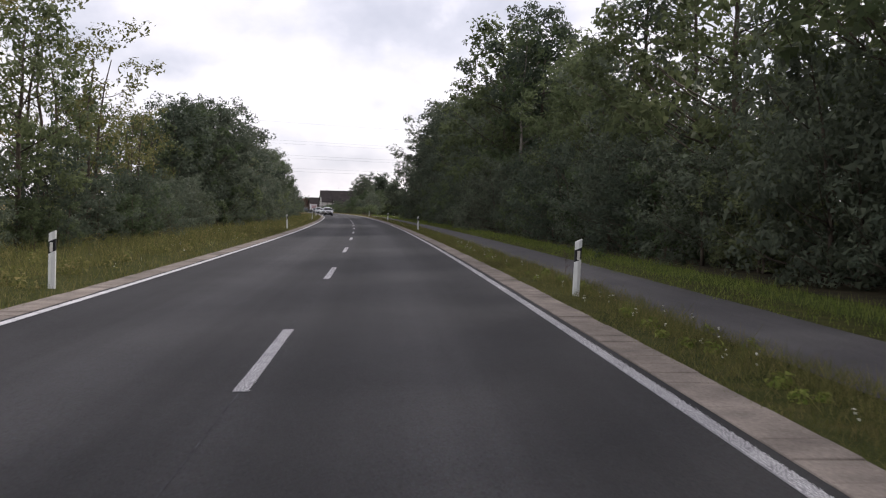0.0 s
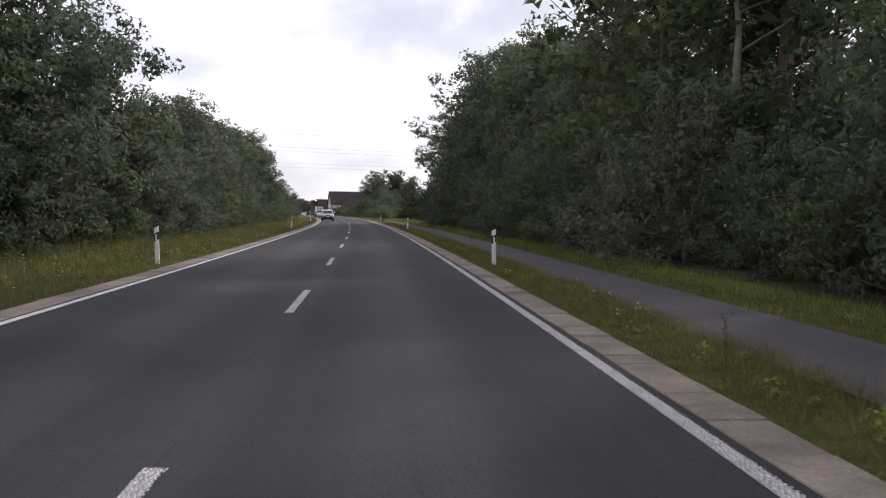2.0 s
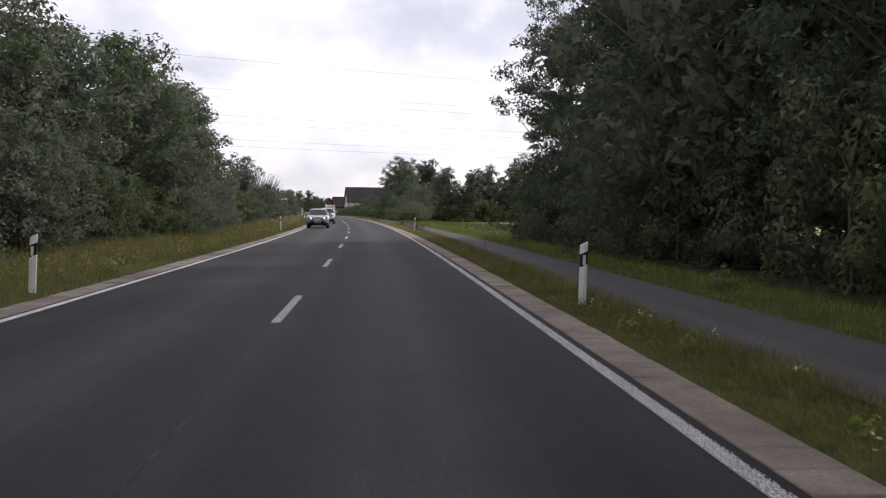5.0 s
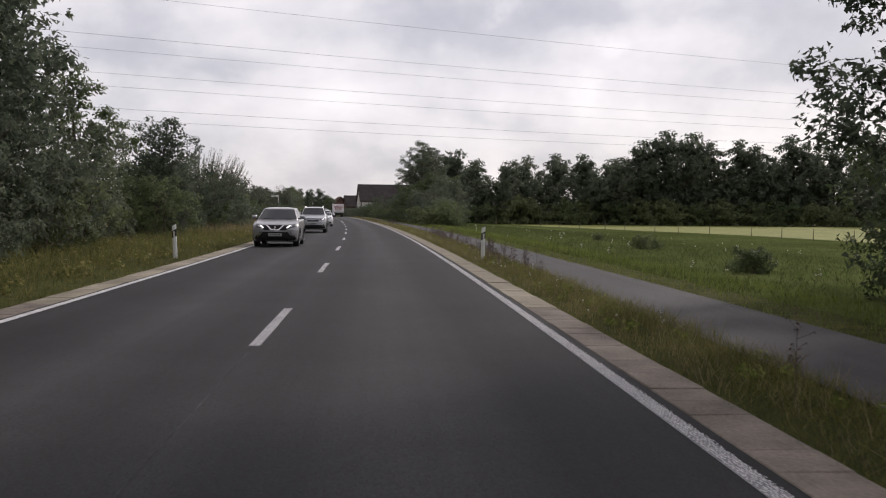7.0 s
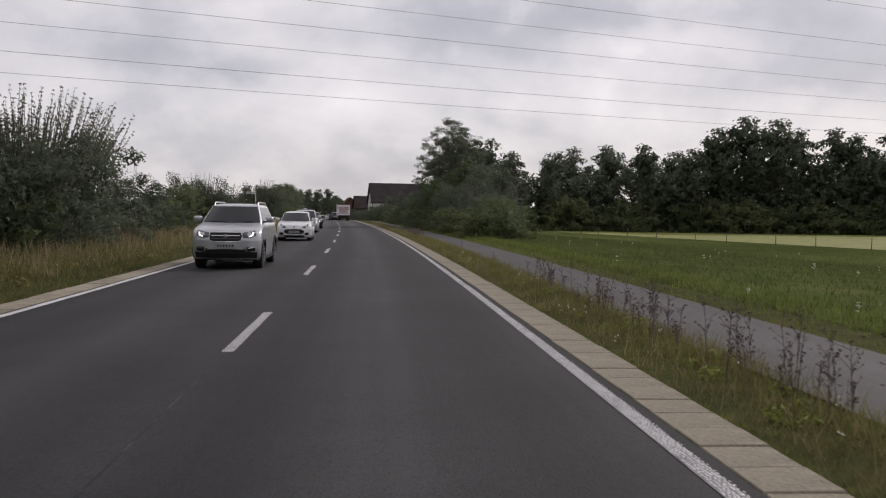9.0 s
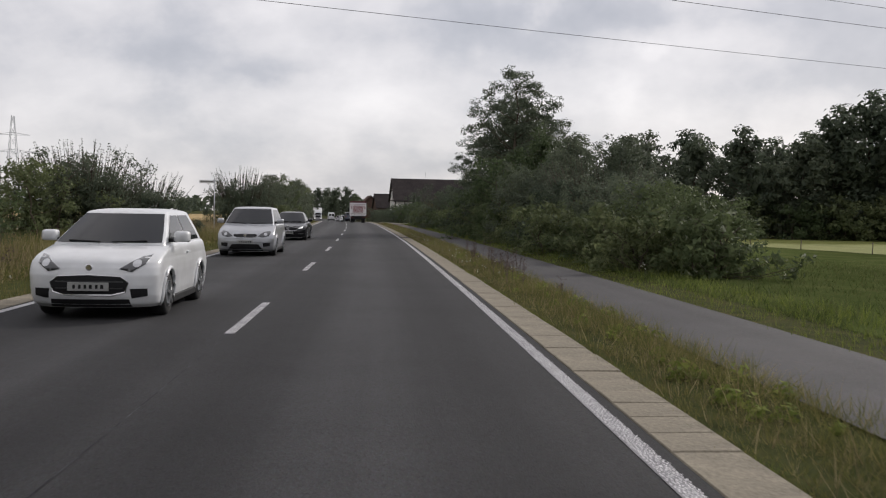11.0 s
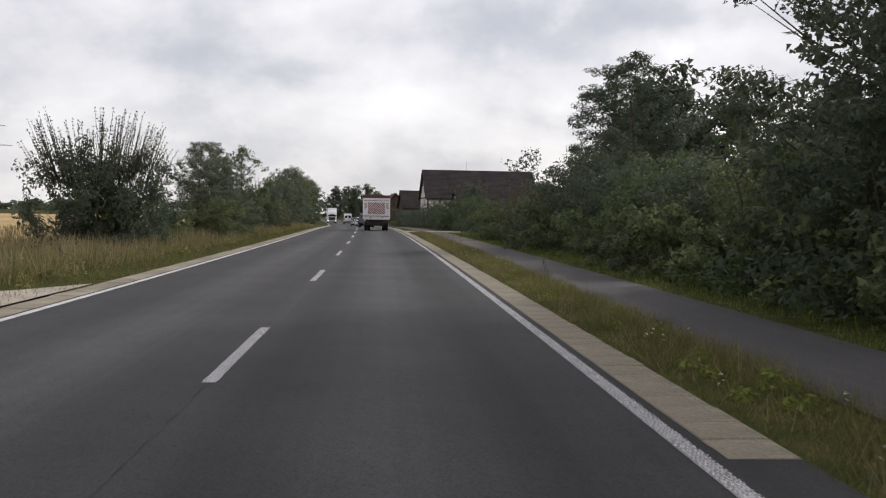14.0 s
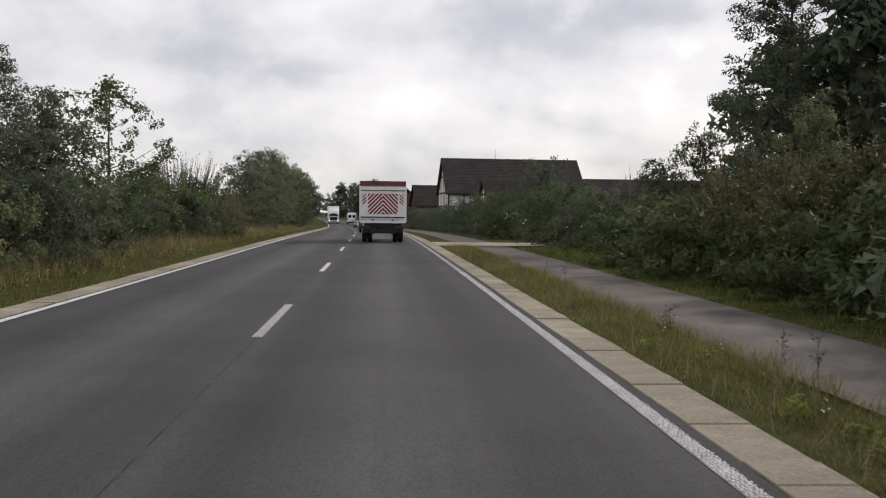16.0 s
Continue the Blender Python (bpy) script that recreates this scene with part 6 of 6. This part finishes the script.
def prism_house(name, label, ln, dp, eave, ridge, wall, roof, timber=False, windows=()):
    """A house with its ridge along x from 0 to ln; depth dp along y, ridge in the middle; front at -y."""
    root = thing(name, label, "house")
    h = dp / 2
    bm = bmesh.new()
    pts = [(-h, 0), (h, 0), (h, eave), (0, ridge - 0.25), (-h, eave)]
    a = [bm.verts.new((0, y, z)) for y, z in pts]
    b = [bm.verts.new((ln, y, z)) for y, z in pts]
    bm.faces.new(a)
    bm.faces.new(b[::-1])
    for k in range(5):
        bm.faces.new((a[k], b[k], b[(k + 1) % 5], a[(k + 1) % 5]))
    bmesh.ops.recalc_face_normals(bm, faces=bm.faces)
    part("wall", bm, wall, root)
    ov, sl = 0.45, (ridge - eave) / h
    for sg in (-1, 1):
        y1, z1 = sg * (h + ov), eave - ov * sl
        bm = bmesh.new()
        lo = [(-ov, y1, z1), (ln + ov, y1, z1), (ln + ov, 0, ridge), (-ov, 0, ridge)]
        vs = [bm.verts.new(v) for v in lo] + [bm.verts.new((x, y, z + 0.22)) for x, y, z in lo]
        for f in ((0, 1, 2, 3), (7, 6, 5, 4), (0, 4, 5, 1), (1, 5, 6, 2), (2, 6, 7, 3), (3, 7, 4, 0)):
            bm.faces.new([vs[i] for i in f])
        bmesh.ops.recalc_face_normals(bm, faces=bm.faces)
        rf = part("roof", bm, roof, root)
        # courses of tiles as long low ribs
        bm = bmesh.new()
        n = int(math.hypot(h + ov, ridge - z1) / 0.36)
        for k in range(n):
            q0, q1 = k / n, (k + 0.86) / n
            ya, yb = y1 * (1 - q0), y1 * (1 - q1)
            za, zb = z1 + (ridge - z1) * q0 + 0.23, z1 + (ridge - z1) * q1 + 0.23
            v = [bm.verts.new(c) for c in ((-ov, ya, za + 0.045), (ln + ov, ya, za + 0.045), (ln + ov, yb, zb + 0.005), (-ov, yb, zb + 0.005),
                                           (-ov, ya, za), (ln + ov, ya, za))]
            bm.faces.new(v[:4])
            bm.faces.new((v[0], v[4], v[5], v[1]))
        tagged(part("tile_course", bm, roof, rf), kind="stuff")
    if timber:
        for y in np.linspace(-h, h, 7):
            top = ridge - 0.3 - abs(y) * sl
            part("timber_post", boxes((-0.03, y - 0.09, 0.3, 0.012, y + 0.09, top)), M_TIMBER, root, "dark timber post")
        for z in (0.35, 2.7, eave):
            w = h if z <= eave else (ridge - z) / sl
            part("timber_rail", boxes((-0.035, -w, z - 0.1, 0.008, w, z + 0.1)), M_TIMBER, root, "dark timber rail")
        w = h * 0.5
        part("timber_rail", boxes((-0.035, -w, eave + (ridge - eave) * 0.48 - 0.1, 0.008, w, eave + (ridge - eave) * 0.48 + 0.1)), M_TIMBER, root)
        for x in np.linspace(0.1, ln - 0.1, 10):
            part("timber_post", boxes((x - 0.09, -h - 0.03, 0.3, x + 0.09, -h + 0.01, eave)), M_TIMBER, root)
        for z in (0.35, 2.6, eave - 0.12):
            part("timber_rail", boxes((0, -h - 0.035, z - 0.09, ln, -h + 0.008, z + 0.09)), M_TIMBER, root)
    for (face, u, z, w, hh) in windows:
        if face == "gable":
            wn = part("window", boxes((-0.05, u - w / 2, z, 0.02, u + w / 2, z + hh)), M_GLASS, root)
            part("window_frame", boxes((-0.07, u - w / 2 - 0.06, z - 0.06, 0.01, u - w / 2, z + hh + 0.06), (-0.07, u + w / 2, z - 0.06, 0.01, u + w / 2 + 0.06, z + hh + 0.06), (-0.07, u - 0.03, z, 0.0, u + 0.03, z + hh)), M_POST, wn)
        else:
            wn = part("window", boxes((u - w / 2, -h - 0.05, z, u + w / 2, -h + 0.02, z + hh)), M_GLASS, root)
            part("window_frame", boxes((u - w / 2 - 0.06, -h - 0.07, z - 0.06, u - w / 2, -h + 0.01, z + hh + 0.06), (u + w / 2, -h - 0.07, z - 0.06, u + w / 2 + 0.06, -h + 0.01, z + hh + 0.06), (u - 0.03, -h - 0.07, z, u + 0.03, -h, z + hh)), M_POST, wn)
    return root


def farm():
    h = prism_house("farmhouse", "white half-timbered farmhouse with a large dark tiled roof", 20, 12.5, 4.7, 9.75, M_PLASTER, M_ROOF, True,
                    [("gable", -3, 1.0, 1.0, 1.3), ("gable", 2.6, 1.0, 1.0, 1.3), ("gable", -1.6, 3.3, 0.9, 1.1), ("gable", 1.6, 3.3, 0.9, 1.1), ("front", 2.2, 1.0, 1.1, 1.3)])
    part("aerial", as_mesh("aerial", *tube_arrays([(7.9, 0, 9.6), (7.9, 0, 11.6)], [0.03, 0.02], 5)), M_STEEL, h)
    h.matrix_basis = place(429, 13.8, 0)
    b = prism_house("barn", "low farm annexe with a steep dark tiled roof", 15, 8.0, 2.6, 6.3, M_PLASTER, M_ROOF, True)
    b.matrix_basis = place(417, 18.2, 4)
    c = prism_house("barn", "long dark-roofed barn behind the hedge", 24, 10.0, 3.8, 7.9, M_BRICK, M_ROOF)
    c.matrix_basis = place(431, 34.5, 2)
    d = prism_house("house", "dark-roofed house standing behind the farmhouse", 9, 8, 3.4, 7.0, M_BRICK, M_ROOF)
    d.matrix_basis = place(470, 13.0, 4)
    g = prism_house("house", "small brown-roofed house further along the road", 8, 8, 3.0, 6.8, M_BRICK, M_ROOF2)
    g.matrix_basis = place(497, 14.0, 92)
    # dead tree behind the barn
    root = thing("bare_tree", "leafless pale dead tree behind the barn", "tree")
    r = random.Random(8)
    pc = [tube_arrays([(0, 0, -0.2), (0.1, 0, 5), (0.2, 0.1, 8.6)], [0.2, 0.14, 0.05], 6)]
    for k in range(9):
        z = r.uniform(5.2, 7.8)
        a = r.uniform(0, 6.28)
        pc.append(tube_arrays([(0.1, 0, z), (0.1 + 0.5 * math.cos(a), 0.5 * math.sin(a), z + 0.9), (0.1 + 0.8 * math.cos(a), 0.8 * math.sin(a), z + 2.2)], [0.06, 0.04, 0.01], 4))
    part("trunk", as_mesh("trunk", *merge(pc)), M_WOOD, root)
    root.matrix_basis = place(424, 41, 0)


farm()


# ---------------------------------------------------------------- grass and weeds
def blades(name, label, n, seed, s0, s1, e_of, h_of, width, mat, lean=0.35, clump=1.0, tri=False):
    """Many bent grass blades over a strip: e_of(r, s) gives offsets, h_of(r, s, e) heights."""
    r = rng(seed)
    s = r.uniform(s0, s1, n)
    e = e_of(r, s)
    if clump:
        keep = (np.sin(s * 1.7 + 3 * np.sin(e * 1.3)) * np.sin(e * 2.9 + s * 0.37) + r.normal(size=n) * 0.7) > -0.65 * clump
        s, e = s[keep], e[keep]
    n = len(s)
    h = h_of(r, s, e)
    x, y = on(s, e)
    z = gz(s, e) - 0.01
    an = r.uniform(0, 2 * math.pi, n)
    w = width * r.uniform(0.6, 1.4, n) * (0.6 + h)
    ux, uy = np.cos(an) * w, np.sin(an) * w
    lx, ly = r.normal(size=n) * lean * h, r.normal(size=n) * lean * h
    base = np.stack([x, y, z], -1)
    side = np.stack([ux, uy, 0 * ux], -1)
    mid = base + np.stack([lx * 0.35, ly * 0.35, h * 0.6], -1)
    tip = base + np.stack([lx, ly, h], -1)
    corners = [base - side, base + side, tip] if tri else [base - side, base + side, mid + side * 0.8, tip]
    me = loose_faces(name, np.stack(corners, 1).reshape(-1, 3), len(corners))
    me.materials.append(mat)
    return tagged(new(name, me), label, "grass", "", "stuff")


def wave(s):
    return 0.12 * np.sin(s * 1.9) + 0.10 * np.sin(s * 0.73 + 1) + 0.06 * np.sin(s * 4.7 + 2)


def leafy_weeds(name, label, n, seed, s0, s1, e_of, rad, size, mat):
    """Clumps of small broad leaves that make the verge uneven."""
    r = rng(seed)
    s = r.uniform(s0, s1, n)
    e = e_of(r, s)
    x, y = on(s, e)
    k = rad * r.uniform(0.5, 1.3, n)
    c = np.stack([x, y, gz(s, e) + k * 0.35], -1)
    v = leaves_at(r, c, k, np.full(n, 46), size, -0.6, 0.85)
    v[:, 2] = np.maximum(v[:, 2], np.repeat(np.repeat(gz(s, e), 46), 3))
    me = loose_faces(name, v, 3)
    me.materials.append(mat)
    return tagged(new(name, me), label, "weeds", "", "stuff")


def all_grass():
    # right verge between the slabs and the cycle path
    blades("verge_grass", "short rough verge grass in green and straw tones", 330000, 1, -6, 330,
           lambda r, s: 4.05 + wave(s) * 0.5 + r.random(len(s)) * 1.33, lambda r, s, e: r.uniform(0.03, 0.10, len(s)) * (1 + 1.3 * smooth(4.2, 4.9, e)), 0.0052, M_GRASS, 0.55, 1.3, True)
    blades("verge_tuft", "taller grass tufts at the edge of the cycle path", 60000, 11, -6, 330,
           lambda r, s: 4.75 + r.random(len(s)) * 0.72 + wave(s * 1.3) * 0.6, lambda r, s, e: r.uniform(0.10, 0.30, len(s)), 0.0045, M_GRASS, 0.4, 0.6, True)
    blades("creeping_grass", "grass creeping over the edge slabs", 42000, 21, -6, 320,
           lambda r, s: 4.12 - np.abs(r.normal(size=len(s))) * 0.07 * (1 + np.sin(s * 2.3) * np.sin(s * 0.61)) * (1 - 0.45 * smooth(130, 160, s)), lambda r, s, e: r.uniform(0.03, 0.10, len(s)), 0.006, M_GRASS3, 0.6, 0.6, True)
    blades("dry_verge_grass", "dead straw stalks among the verge grass", 34000, 22, 120, 330,
           lambda r, s: 4.2 + r.random(len(s)) * 1.15, lambda r, s, e: r.uniform(0.10, 0.34, len(s)), 0.0036, M_DRY, 0.45, 0.2, True)
    leafy_weeds("verge_weeds", "broad-leaved weeds growing in the verge", 520, 23, -6, 320, lambda r, s: 4.5 + r.random(len(s)) * 0.8, 0.13, 0.055, M_GRASS3)
    leafy_weeds("verge_weeds", "leafy weeds under the roadside trees", 900, 24, 2, 380, lambda r, s: -5.0 - r.random(len(s)) * 5.2, 0.27, 0.085, M_GRASS)
    # strip between path and trees
    blades("path_edge_grass", "bright green grass strip beside the cycle path", 85000, 3, -4, 330,
           lambda r, s: 7.15 + wave(s + 40) * 0.8 + r.random(len(s)) * 2.3, lambda r, s, e: r.uniform(0.05, 0.14, len(s)) * (1 + smooth(7.6, 8.6, e)), 0.008, M_GRASS3, 0.35, 1.0, True)
    # left verge, low by the road and tall behind
    blades("verge_grass", "low green roadside grass on the far verge", 85000, 4, 2, 360,
           lambda r, s: -4.10 - wave(s) * 0.4 - r.random(len(s)) * 3.2, lambda r, s, e: r.uniform(0.07, 0.22, len(s)) * (1 + 0.6 * smooth(-5.0, -7.0, e)), 0.009, M_GRASS, 0.4, 1.0, True)
    blades("tall_grass", "tall mixed grass and weeds under the roadside trees", 92000, 5, 2, 400,
           lambda r, s: -6.0 - r.random(len(s)) * 5.0, lambda r, s, e: r.uniform(0.2, 0.55, len(s)), 0.008, M_GRASS, 0.35, 1.0, True)
    blades("dry_grass", "tall dry straw-coloured grass stalks on the bank", 34000, 6, 192, 400,
           lambda r, s: -5.7 - r.random(len(s)) * 4.6, lambda r, s, e: r.uniform(0.3, 0.85, len(s)) * (0.55 + 0.45 * smooth(-5.6, -7.0, e)), 0.009, M_DRY, 0.25, 1.0, True)
    blades("tall_weeds", "tall green and straw-coloured weeds before the farm track", 16000, 12, 232, 257.5,
           lambda r, s: -5.4 - r.random(len(s)) * 5.5, lambda r, s, e: r.uniform(0.3, 0.85, len(s)) * smooth(-4.6, -6.6, e), 0.006, M_GRASS, 0.25, 0.5, True)
    # meadow
    blades("meadow_grass", "lush green meadow grass with paler seed heads", 150000, 7, 150, 262,
           lambda r, s: 8.2 + r.random(len(s)) ** 1.6 * 34, lambda r, s, e: r.uniform(0.07, 0.18, len(s)), 0.013, M_GRASS2, 0.6, 0.3, True)
    blades("stubble_edge", "ripe grain stalks along the field's edge", 26000, 8, 214, 330,
           lambda r, s: -12.3 - r.random(len(s)) ** 2 * 16, lambda r, s, e: r.uniform(0.25, 0.5, len(s)), 0.02, M_DRY, 0.15, 1.0, True)


all_grass()


def weeds(name, label, spots, seed, h0, h1, head, n_head, size, mat_head):
    """Upright weeds: a thin stalk with side twigs and clustered heads; one mass of stalks and one of heads."""
    r = rng(seed)
    root = tagged(new(name), label, "weeds", "", "stuff")
    pcs, cs = [], []
    for s, e in spots:
        x, y = on(s, e)
        z = float(gz(s, e))
        h = r.uniform(h0, h1)
        lx, ly = r.normal() * 0.08 * h, r.normal() * 0.08 * h
        b, t = np.array([float(x), float(y), z - 0.03]), np.array([float(x) + lx, float(y) + ly, z + h])
        pcs.append(tube_arrays([b, (b + t) / 2, t], [0.0045, 0.004, 0.002], 3))
        for k in range(n_head):
            f = r.uniform(0.45, 1.0)
            p = b + (t - b) * f
            q = p + np.array([r.normal() * 0.07, r.normal() * 0.07, 0.06 + 0.08 * r.random()]) * h * 1.2
            pcs.append(tube_arrays([p, q], [0.0025, 0.0015], 3))
            cs.append(q)
        cs.append(t)
    part("stalk", as_mesh("stalk", *merge(pcs)), M_BROWN if mat_head is M_BROWN else M_GRASS, root)
    cs = np.array(cs)
    part("head", loose_faces("head", leaves_at(r, cs, np.full(len(cs), head), np.full(len(cs), 5), size, 0, 0.6), 3), mat_head, root)


def all_weeds():
    r = random.Random(12)
    U = r.uniform
    dock = []
    for c in (12, 44, 70, 96, 128, 140, 156, 160.5, 163, 166, 172, 176, 178, 181, 184, 188, 196, 205, 214, 222, 226, 228.5, 234, 238, 246, 258, 276, 286, 297, 300, 308):
        for _ in range(r.randint(9, 16) if 150 < c < 192 or 224 < c < 236 else r.randint(0, 2)):
            dock.append((c + U(-1.2, 1.2), U(4.6, 5.2)))
    weeds("dock_weeds", "brown dried dock weeds standing on the verge", dock, 31, 0.3, 0.72, 0.020, 15, 0.015, M_BROWN)
    fl = [(c + U(-6, 6), U(4.3, 5.3)) for c in (3, 8, 22, 26, 31, 52, 75, 92, 104, 150, 157, 160, 168, 175, 186, 199, 231, 234, 237, 243, 252, 255, 262, 288, 295) for _ in range(9)]
    fl += [(U(5, 360), U(-10.5, -4.8)) for _ in range(420)]
    weeds("yarrow", "white flowering yarrow scattered on the verges", fl, 32, 0.10, 0.24, 0.014, 2, 0.016, M_FLOWER)
    tall = [(U(150, 400), U(-10.5, -6.5)) for _ in range(140)]
    weeds("tall_weeds", "tall brown seeded weeds on the bank", tall, 33, 0.5, 1.05, 0.03, 8, 0.035, M_BROWN)
    md = [(U(152, 240), 8.6 + 26 * r.random() ** 1.3) for _ in range(60)]
    weeds("meadow_flowers", "small pale flowers in the meadow", md, 34, 0.15, 0.35, 0.03, 3, 0.03, M_FLOWER)


all_weeds()


# ---------------------------------------------------------------- edge slabs of the road


def slab_mesh(ln, wd):
    bm = boxes((0, 0, -0.12, wd, ln, 0.0))
    bmesh.ops.bevel(bm, geom=[e for e in bm.edges if all(v.co.z > -0.01 for v in e.verts)], offset=0.008, segments=1, affect="EDGES")
    me = bpy.data.meshes.new("slab")
    bm.to_mesh(me)
    bm.free()
    me.materials.append(M_SLAB)
    return me


def slabs():
    r = random.Random(21)
    step, gap = 0.5, 0.014
    wd = R_SLAB - R_EDGE - 0.02
    base = sheet("edge_strip", np.arange(-60, 460, 4.0), [R_EDGE, R_SLAB], -0.03)
    right = structure("edge_strip", base, M_GROUND, "row of weathered sand-coloured concrete slabs along the road", "edge strip")
    lefty = structure("edge_strip", sheet("edge_strip", np.arange(-60, 460, 4.0), [L_SLAB, L_EDGE], -0.03), M_GROUND,
                      "row of weathered sand-coloured concrete slabs along the road", "edge strip")
    kinds = {n: slab_mesh(step * n - gap, wd) for n in (1, 2)}
    verts = {n: np.array([v.co[:] for v in me.vertices]) for n, me in kinds.items()}
    faces = [tuple(p.vertices) for p in kinds[1].polygons]
    rest = {1: [], -1: []}
    for side, e0, host in ((1, R_EDGE + 0.01, right), (-1, L_SLAB + 0.01, lefty)):
        s = -20.0
        while s < 450:
            n = 2 if r.random() < 0.35 else 1
            inlet = side > 0 and 258.6 < s < 261.4
            if not inlet:
                x, y = on(s, e0)
                m = (Matrix.Translation((float(x), float(y), float(dip(s)) + 0.006 + r.uniform(-0.006, 0.006))) @ Matrix.Rotation(radians(turn_at(s)) + r.uniform(-0.004, 0.004), 4, "Z")
                     @ Matrix.Rotation(r.uniform(-0.008, 0.008), 4, "Y"))
                if side > 0 and 152 <= s < 300:
                    ob = new("slab", kinds[n])
                    ob.parent = host
                    ob.matrix_basis = m
                else:
                    rest[side].append((n, m))
            s += step * n
    for side, host in ((1, right), (-1, lefty)):
        for early in (True, False):
            vs, fs = [], []
            for n, m in rest[side]:
                if (m.translation.y < 148) == early:
                    o = len(vs)
                    a = np.array(m)
                    vs += (verts[n] @ a[:3, :3].T + a[:3, 3]).tolist()
                    fs += [tuple(i + o for i in f) for f in faces]
            if vs:
                tagged(part("slab_row", as_mesh("slab_row", vs, fs), M_SLAB2 if early else M_SLAB, host, "darker grey-brown slabs" if early else ""), kind="stuff")
    structure("inlet", sheet("inlet", np.linspace(259.3, 261.8, 3), [R_EDGE, R_SLAB], -0.004), M_ROAD, "dark asphalt drain inlet between the slabs", "drain inlet")


slabs()
